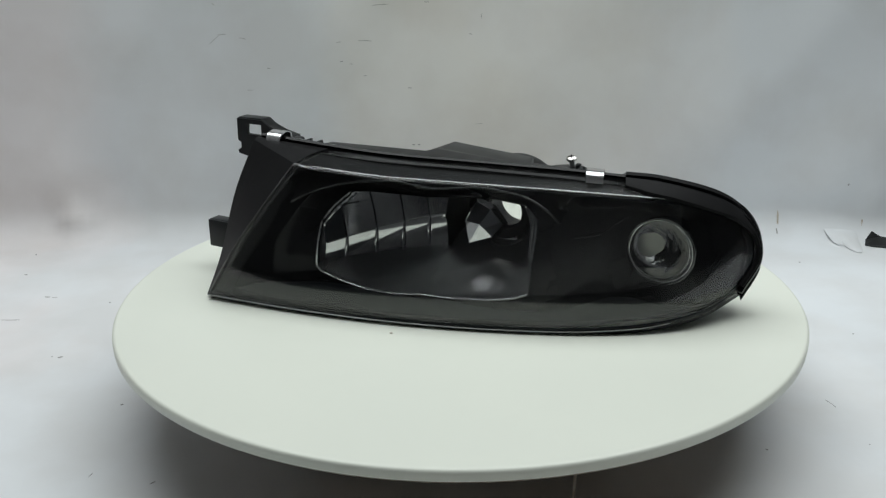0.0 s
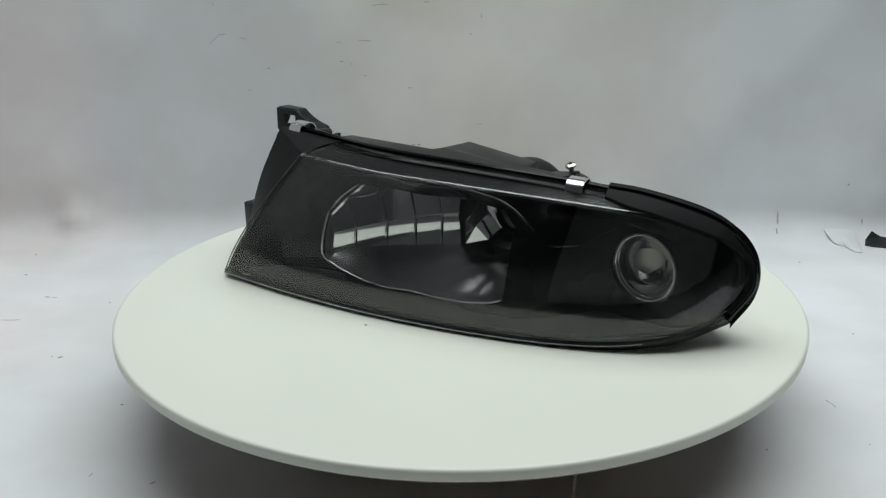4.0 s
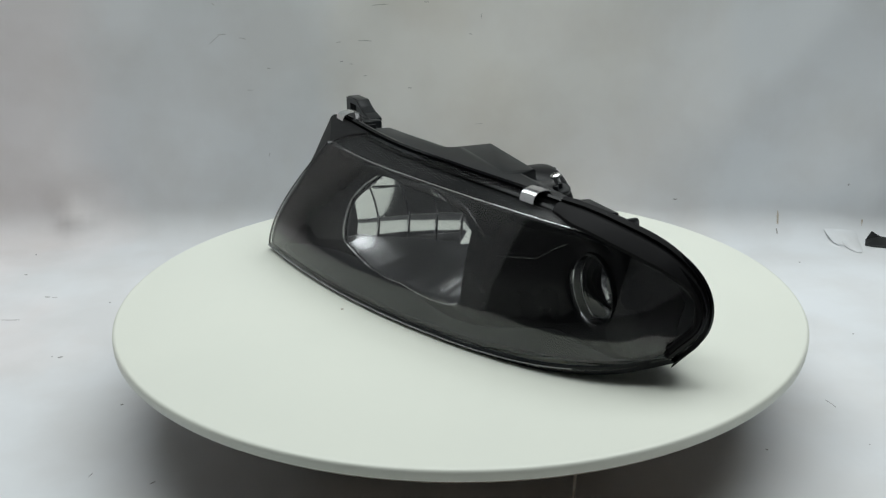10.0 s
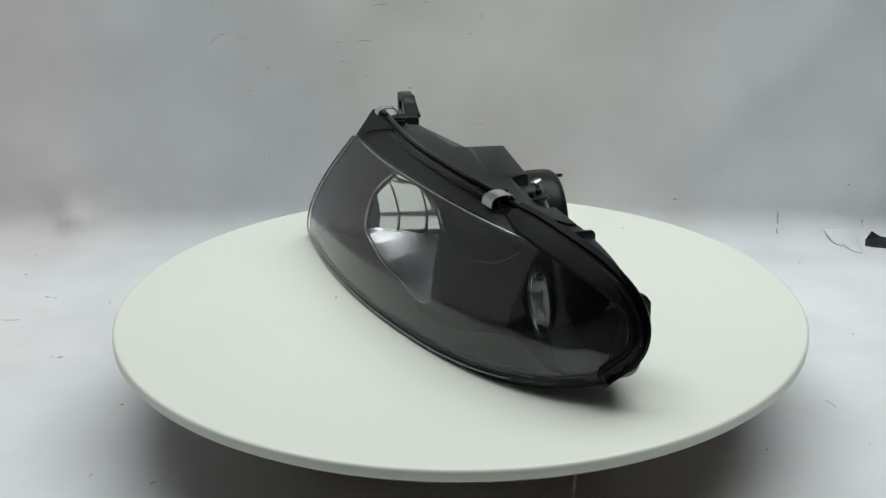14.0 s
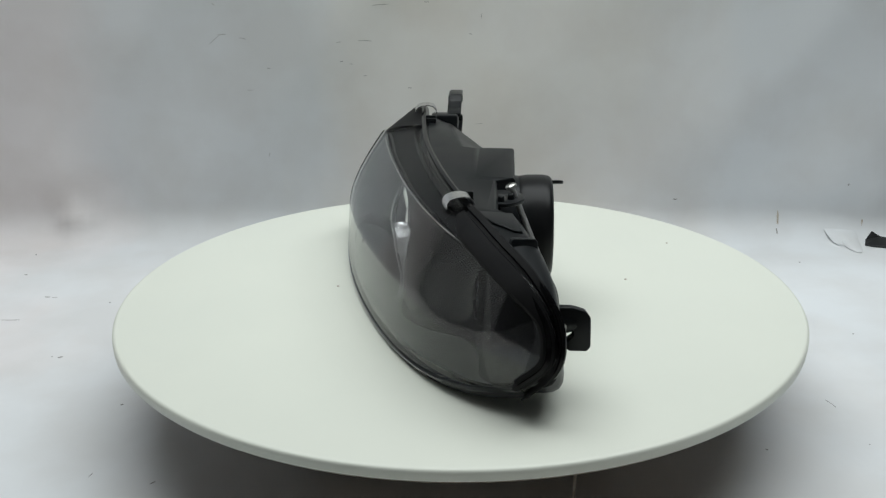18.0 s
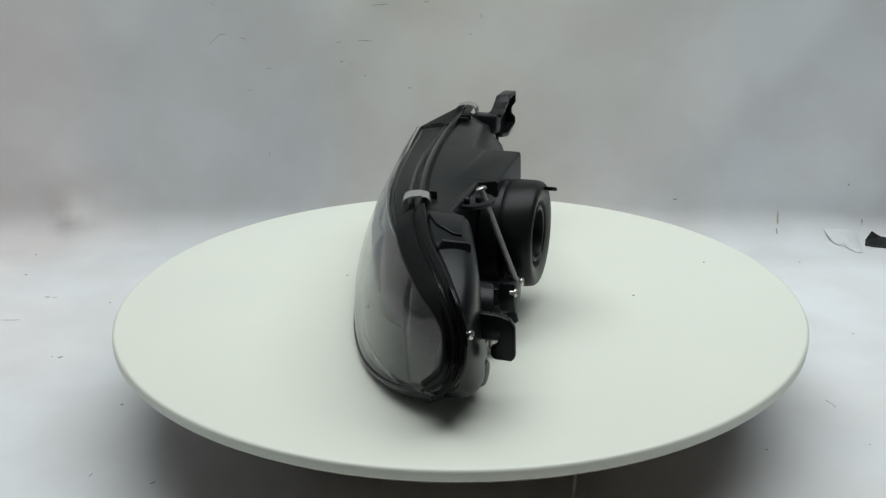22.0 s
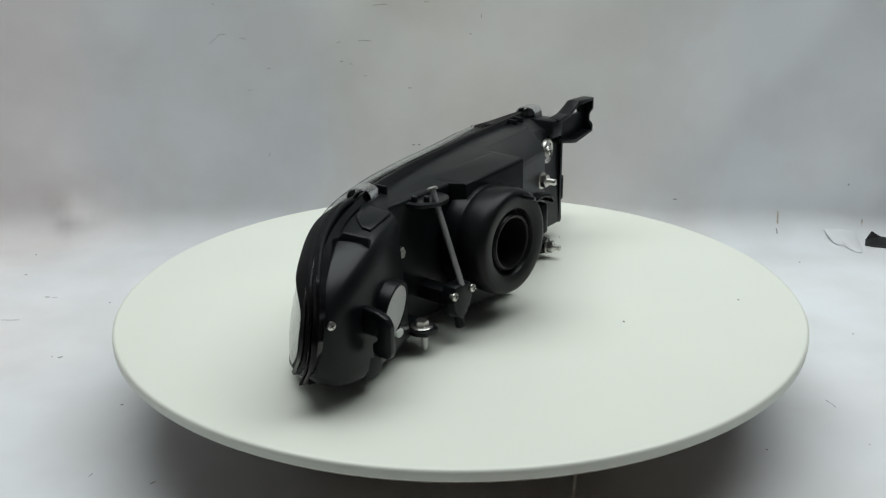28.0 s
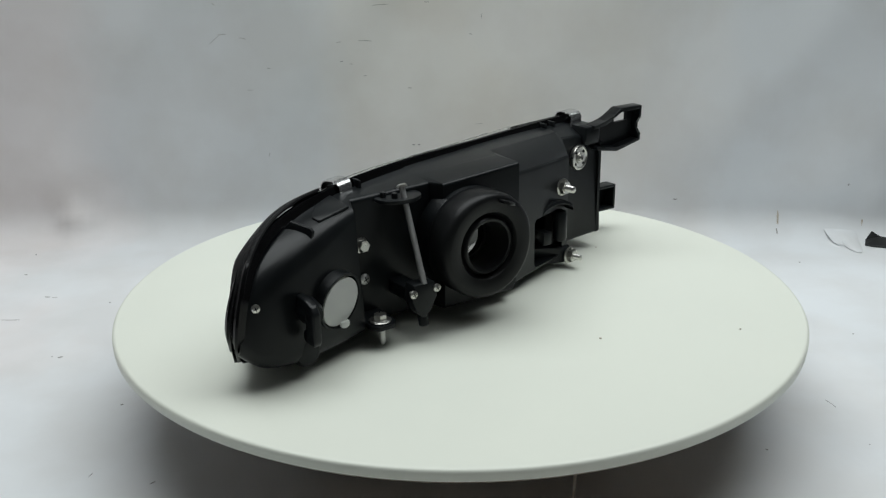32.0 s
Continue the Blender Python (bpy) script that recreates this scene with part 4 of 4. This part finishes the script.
def stud(parent, at, axis, r, length, washer=True):
    a, c = Vector(axis).normalized(), Vector(at)
    bm = bmesh.new()
    k = int(length / 0.0011)
    prof = []
    for i in range(k + 1):
        prof += [(0.001 + i * 0.0011, r * 0.5), (0.001 + i * 0.0011 + 0.00055, r * 0.43)]
    lathe(bm, [(-0.004, r * 0.45)] + prof + [(0.0012 + length, r * 0.3)], at, axis, 18)
    s = part("stud", bm, MAT["zinc"], parent, "zinc-plated threaded stud")
    bm = bmesh.new()
    hexagon(bm, c, a, r * 1.0, 0.0012, 0.0065)
    part("nut", bm, MAT["zinc"], s)
    if washer:
        bm = bmesh.new()
        lathe(bm, [(-0.0006, r * 1.25), (0.0008, r * 1.3), (0.0013, r * 1.1)], c, a, 28)
        part("washer", bm, MAT["zinc"], s)
    return s


def spring_clip(at, along):
    t = Vector(along).normalized()
    b = Vector((-t.y, t.x, 0)).normalized()
    if b.y < 0:
        b = -b
    path = [(-0.0115, -0.0050), (-0.0108, -0.0006), (-0.0085, 0.0022), (-0.004, 0.0036), (0.002, 0.0040), (0.0075, 0.0026), (0.0100, -0.0005), (0.0108, -0.006), (0.0104, -0.012)]
    outer = [Vector(at) + b * u + Vector((0, 0, w)) for u, w in path]
    inner = [Vector(at) + b * u * 0.92 + Vector((0, 0, w - 0.0008)) for u, w in path]
    ring = outer + inner[::-1]
    bm = bmesh.new()
    loft(bm, [[p + t * k for p in ring] for k in (-0.0070, -0.0066, 0.0066, 0.0070)])
    return part("spring_clip", bm, MAT["clip"], lamp, "bright spring steel retaining clip", sharp=40)


def build_fittings():
    spring_clip((-0.1625, -0.0385, 0.1335), (1, 0.1, -0.045))
    spring_clip((0.1235, 0.0055, 0.1212), (1, 0.3, -0.06))
    # upper bracket arm with a square window
    arm = part("upper_bracket", (lambda bm: (prism(bm, [(-0.160, -0.0175, 0.1260), (-0.180, -0.0175, 0.1285), (-0.191, -0.0175, 0.1335), (-0.200, -0.0175, 0.1390), (-0.229, -0.0175, 0.139), (-0.2295, -0.0175, 0.118), (-0.226, -0.0175, 0.1155), (-0.2255, -0.0175, 0.111), (-0.230, -0.0175, 0.108), (-0.2295, -0.0175, 0.105), (-0.197, -0.0175, 0.0985), (-0.170, -0.0175, 0.104)], (0, 0.004, 0), 0), bm)[1])(bmesh.new()), MAT["plastic"], lamp, "black moulded mounting arm with a square window")
    a = bmesh.new()
    block(a, (-0.2180, -0.03, 0.1245), (-0.2005, 0.03, 0.1345), 0)
    cut(arm, [a])
    bm = bmesh.new()
    prism(bm, [(-0.165, -0.0160, 0.1270), (-0.182, -0.0160, 0.1295), (-0.192, -0.0160, 0.1345), (-0.200, -0.0160, 0.1402), (-0.2285, -0.0160, 0.1400), (-0.2285, -0.0160, 0.1365), (-0.200, -0.0160, 0.1368), (-0.191, -0.0160, 0.1310), (-0.182, -0.0160, 0.1260), (-0.165, -0.0160, 0.1235)], (0, 0.0125, 0), 0.0008)
    part("top_web", bm, MAT["plastic"], arm)
    bm = bmesh.new()
    prism(bm, [(-0.170, -0.0150, 0.106), (-0.197, -0.0150, 0.1010), (-0.2285, -0.0150, 0.1075), (-0.2285, -0.0150, 0.1045), (-0.197, -0.0150, 0.0975), (-0.170, -0.0150, 0.102)], (0, 0.0115, 0), 0.0008)
    part("lower_web", bm, MAT["plastic"], arm)
    bm = bmesh.new()
    prism(bm, [(-0.2285, -0.015, 0.1395), (-0.2285, -0.0035, 0.1395), (-0.2285, -0.0035, 0.128), (-0.2285, -0.0085, 0.122), (-0.2285, -0.0085, 0.116), (-0.2285, -0.0035, 0.112), (-0.2285, -0.0035, 0.1055), (-0.2285, -0.015, 0.1055)], (0.003, 0, 0), 0.0006)
    part("end_web", bm, MAT["plastic"], arm)
    bm = bmesh.new()
    block(bm, (-0.176, -0.034, 0.108), (-0.157, -0.006, 0.1265), 0.003)
    part("arm_root", bm, MAT["plastic"], arm)
    # lower bracket, an open box
    bm = bmesh.new()
    block(bm, (-0.2390, -0.0587, 0.0215), (-0.183, -0.0560, 0.0480), 0.001)
    low = part("lower_bracket", bm, MAT["plastic"], lamp, "black open box bracket")
    for lo, hi in (((-0.2390, -0.0562, 0.0452), (-0.188, -0.0437, 0.0482)), ((-0.2390, -0.0562, 0.0213), (-0.188, -0.0437, 0.0243)), ((-0.2390, -0.0562, 0.0240), (-0.2360, -0.0437, 0.0460))):
        bm = bmesh.new()
        block(bm, lo, hi, 0.0008)
        part("web", bm, MAT["plastic"], low)
    # pale gear wheel of the aiming screw
    bm = bmesh.new()
    lathe(bm, [(-0.002, 0.0118), (0.0, 0.0122), (0.0022, 0.0118), (0.0026, 0.0105), (0.0018, 0.0095), (0.0018, 0.006), (0.0030, 0.0055), (0.0030, 0.002)], (-0.1500, -0.0085, 0.0975), (-0.2, 1, 0), 40)
    wheel = part("aim_wheel", bm, MAT["zinc"], lamp, "pale round aiming wheel")
    cross_head(wheel, (-0.1500, -0.0057, 0.0975), (-0.2, 1, 0), 0.0035)
    # black discs on the wheel stand for the shade inside its holes
    for k in range(4):
        a = 0.8 + k * math.pi / 2
        bm = bmesh.new()
        lathe(bm, [(0, 0.0016), (0.0006, 0.0016)], (-0.1500 + 0.0082 * math.cos(a), -0.0070 + 0.0016 * math.cos(a), 0.0975 + 0.0082 * math.sin(a)), (-0.2, 1, 0), 10)
        part("hole_dark", bm, MAT["rubber"], wheel)
    # rear studs
    stud(lamp, (-0.1095, 0.0140, 0.0800), (-0.1, 1, 0), 0.0064, 0.014)
    bm = bmesh.new()
    prism(bm, [(-0.126, 0.006, 0.005), (-0.085, -0.004, 0.006), (-0.060, -0.004, 0.010), (-0.060, -0.004, 0.024), (-0.085, -0.002, 0.024), (-0.126, 0.006, 0.019)], (0.005, 0.012, 0), 0.0012)
    arm2 = part("stud_arm", bm, MAT["plastic"], lamp)
    stud(arm2, (-0.1190, 0.0160, 0.0115), (-0.25, 1, 0), 0.0062, 0.013)
    # hooded recess by the boot, with a rounded post standing in it
    bm = bmesh.new()
    rows = []
    for i in range(13):
        f = math.pi * i / 12
        x, z = -0.0975 + 0.0185 * math.cos(f), 0.0585 + 0.0085 * math.sin(f)
        rows.append([(x, 0.000, z), (x, 0.0235, z), (x * 0.99, 0.0245, z + 0.0012), (x, 0.0235, z + 0.0032), (x, 0.000, z + 0.0032)])
    loft(bm, rows)
    part("recess_hood", bm, MAT["plastic"], lamp)
    bm = bmesh.new()
    lathe(bm, [(0.0, 0.0045), (0.0012, 0.0060), (0.003, 0.0066), (0.027, 0.0062), (0.029, 0.0052), (0.030, 0.003)], (-0.1060, 0.0165, 0.0290), (0, 0, 1), 24)
    part("recess_post", bm, MAT["plastic"], lamp)
    bm = bmesh.new()
    block(bm, (-0.090, 0.004, 0.030), (-0.080, 0.024, 0.043), 0.0016)
    part("rear_rib", bm, MAT["plastic"], lamp)
    # aiming shaft: top plate, rod and block
    bm = bmesh.new()
    prism(bm, [(0.0875 + 0.0200 * math.cos(a), 0.0385 + 0.0165 * math.sin(a), 0.1098) for a in [2 * math.pi * k / 32 for k in range(32)]], (0, 0, 0.003), 0.0007)
    plate = part("aim_plate", bm, MAT["plastic"], lamp, "black plate that holds the aiming shaft")
    for x, y in ((0.100, 0.037), (0.094, 0.0445)):
        bm = bmesh.new()
        lathe(bm, [(0, 0.0026), (0.004, 0.0024), (0.0046, 0.0018)], (x, y, 0.1127), (0, 0, 1), 16)
        part("peg", bm, MAT["plastic"], plate)
    top, foot = Vector((0.0872, 0.0455, 0.1190)), Vector((0.0868, 0.0735, 0.0480))
    d = (foot - top)
    bm = bmesh.new()
    lathe(bm, [(-0.001, 0.0024), (d.length, 0.0024)], top, d, 18)
    rod = part("aim_rod", bm, MAT["rod"], lamp, "plain grey steel aiming rod")
    cross_head(rod, top - d.normalized() * 0.0015, -d, 0.0046)
    bm = bmesh.new()
    prism(bm, [(0.0755, 0.062, 0.0365), (0.0775, 0.062, 0.0495), (0.0975, 0.062, 0.0495), (0.0995, 0.062, 0.0365), (0.0945, 0.062, 0.0245), (0.088, 0.062, 0.0195), (0.0815, 0.062, 0.0245)], (0, 0.0135, 0), 0.002)
    blk = part("aim_gearbox", bm, MAT["plastic"], lamp, "small black gear block")
    cross_head(blk, (0.0985, 0.0755, 0.0425), (0, 1, 0), 0.0034)
    cross_head(blk, (0.0765, 0.0755, 0.0435), (0, 1, 0), 0.0034)
    bm = bmesh.new()
    block(bm, (0.080, 0.028, 0.031), (0.096, 0.063, 0.043), 0.002)
    part("mount", bm, MAT["plastic"], blk)
    bm = bmesh.new()
    lathe(bm, [(0, 0.004), (0.009, 0.004), (0.010, 0.003)], (0.087, 0.070, 0.022), (0, 0.25, -1), 16)
    part("nose", bm, MAT["plastic"], blk)
    # foot stud on its tab
    bm = bmesh.new()
    prism(bm, [(0.106, 0.030, 0.0165), (0.132, 0.030, 0.0165), (0.131, 0.064, 0.0165), (0.127, 0.071, 0.0165), (0.113, 0.071, 0.0165), (0.108, 0.064, 0.0165)], (0, 0, 0.004), 0.001)
    tab = part("foot_tab", bm, MAT["plastic"], lamp)
    bm = bmesh.new()
    lathe(bm, [(0.0, 0.0085), (0.001, 0.009), (0.0018, 0.0075)], (0.120, 0.060, 0.0207), (0, 0, 1), 30)
    bolt = part("flange_bolt", bm, MAT["zinc"], tab, "zinc-plated flange bolt")
    bm = bmesh.new()
    hexagon(bm, Vector((0.120, 0.060, 0.0222)), Vector((0, 0, 1)), 0.0055, 0, 0.0045)
    part("bolt_head", bm, MAT["zinc"], tab)
    bm = bmesh.new()
    lathe(bm, [(0, 0.0026), (0.012, 0.0026), (0.0145, 0.0012)], (0.120, 0.0625, 0.0166), (0, 0.05, -1), 14)
    part("bolt_shank", bm, MAT["rod"], tab)
    # screws in the rear recess
    stud(lamp, (0.1215, 0.0362, 0.0772), (-0.1, 1, 0.05), 0.0050, 0.004)
    cross_head(lamp, (0.1200, 0.0375, 0.0488), (-0.1, 1, 0.05), 0.0046, "rod")
    cross_head(lamp, (0.2310, 0.0775, 0.0650), (0.35, 1, 0.05), 0.0032)
    # hook at the outer rear
    bm = bmesh.new()
    lathe(bm, [(-0.02, 0.0098), (0.006, 0.0090), (0.012, 0.007)], (0.191, 0.078, 0.054), (0.1, 1, 0), 24)
    hook = part("latch_hook", bm, MAT["plastic"], lamp, "black moulded latch hook")
    bm = bmesh.new()
    prism(bm, [(0.1915, y, z) for y, z in ((0.070, 0.0665), (0.086, 0.0660), (0.0945, 0.0635), (0.0985, 0.0580), (0.0990, 0.0365), (0.0965, 0.0328), (0.0840, 0.0328), (0.0815, 0.0355), (0.0815, 0.0420), (0.0880, 0.0430), (0.0888, 0.0470), (0.0870, 0.0510), (0.070, 0.0510))], (0.0068, 0.001, 0), 0.0016, 3)
    part("hook_arm", bm, MAT["plastic"], hook)
    # rounded foot of the outer chamber
    bm = bmesh.new()
    lathe(bm, [(0, 0.012), (0.013, 0.0110), (0.016, 0.0085), (0.017, 0.004)], (0.192, 0.062, 0.0200), (0.05, 1, -0.05), 24)
    part("drain_boss", bm, MAT["plastic"], lamp)
    # raised pad and fin on the outer shoulder
    bm = bmesh.new()
    prism(bm, [(0.1355, 0.016, 0.1140), (0.1355, 0.0455, 0.1122), (0.1650, 0.0525, 0.1075), (0.1675, 0.046, 0.1095), (0.158, 0.031, 0.1125)], (0, 0, 0.0024), 0.0010, 3)
    part("shoulder_pad", bm, MAT["plastic"], lamp)
    bm = bmesh.new()
    prism(bm, [(0.1860, 0.0400, 0.1055), (0.1752, 0.0610, 0.0985), (0.1730, 0.0610, 0.1060), (0.1745, 0.0590, 0.1085), (0.1820, 0.0430, 0.1115)], (0.0030, 0.0018, 0), 0.0009, 3)
    part("shoulder_fin", bm, MAT["plastic"], lamp)
    # small ribs behind the flange
    for x in (-0.135, -0.124, 0.108):
        p = spline(SEAM, ramp(x, (-0.1787, -0.0634, 0.037, 0.1203), (0, 0.125, 0.25, 0.375)))
        bm = bmesh.new()
        block(bm, (x - 0.0012, p.y + 0.004, p.z - 0.008), (x + 0.0012, p.y + 0.016, p.z + 0.0020), 0.0006)
        part("rib", bm, MAT["plastic"], lamp)


build_cover()
build_edges()
build_mask()
build_bezel()
build_reflectors()
build_housing()
build_boot()
build_fittings()


# ---- what turns ----
def motions():
    walk(platter, [(t, pose(0, 0, 0, 0, 0, -a)) for t, a in TURN])
    walk(lamp, [(t, pose(0, 0, 0.0006, 0, 0, HEADING - a)) for t, a in TURN])


motions()
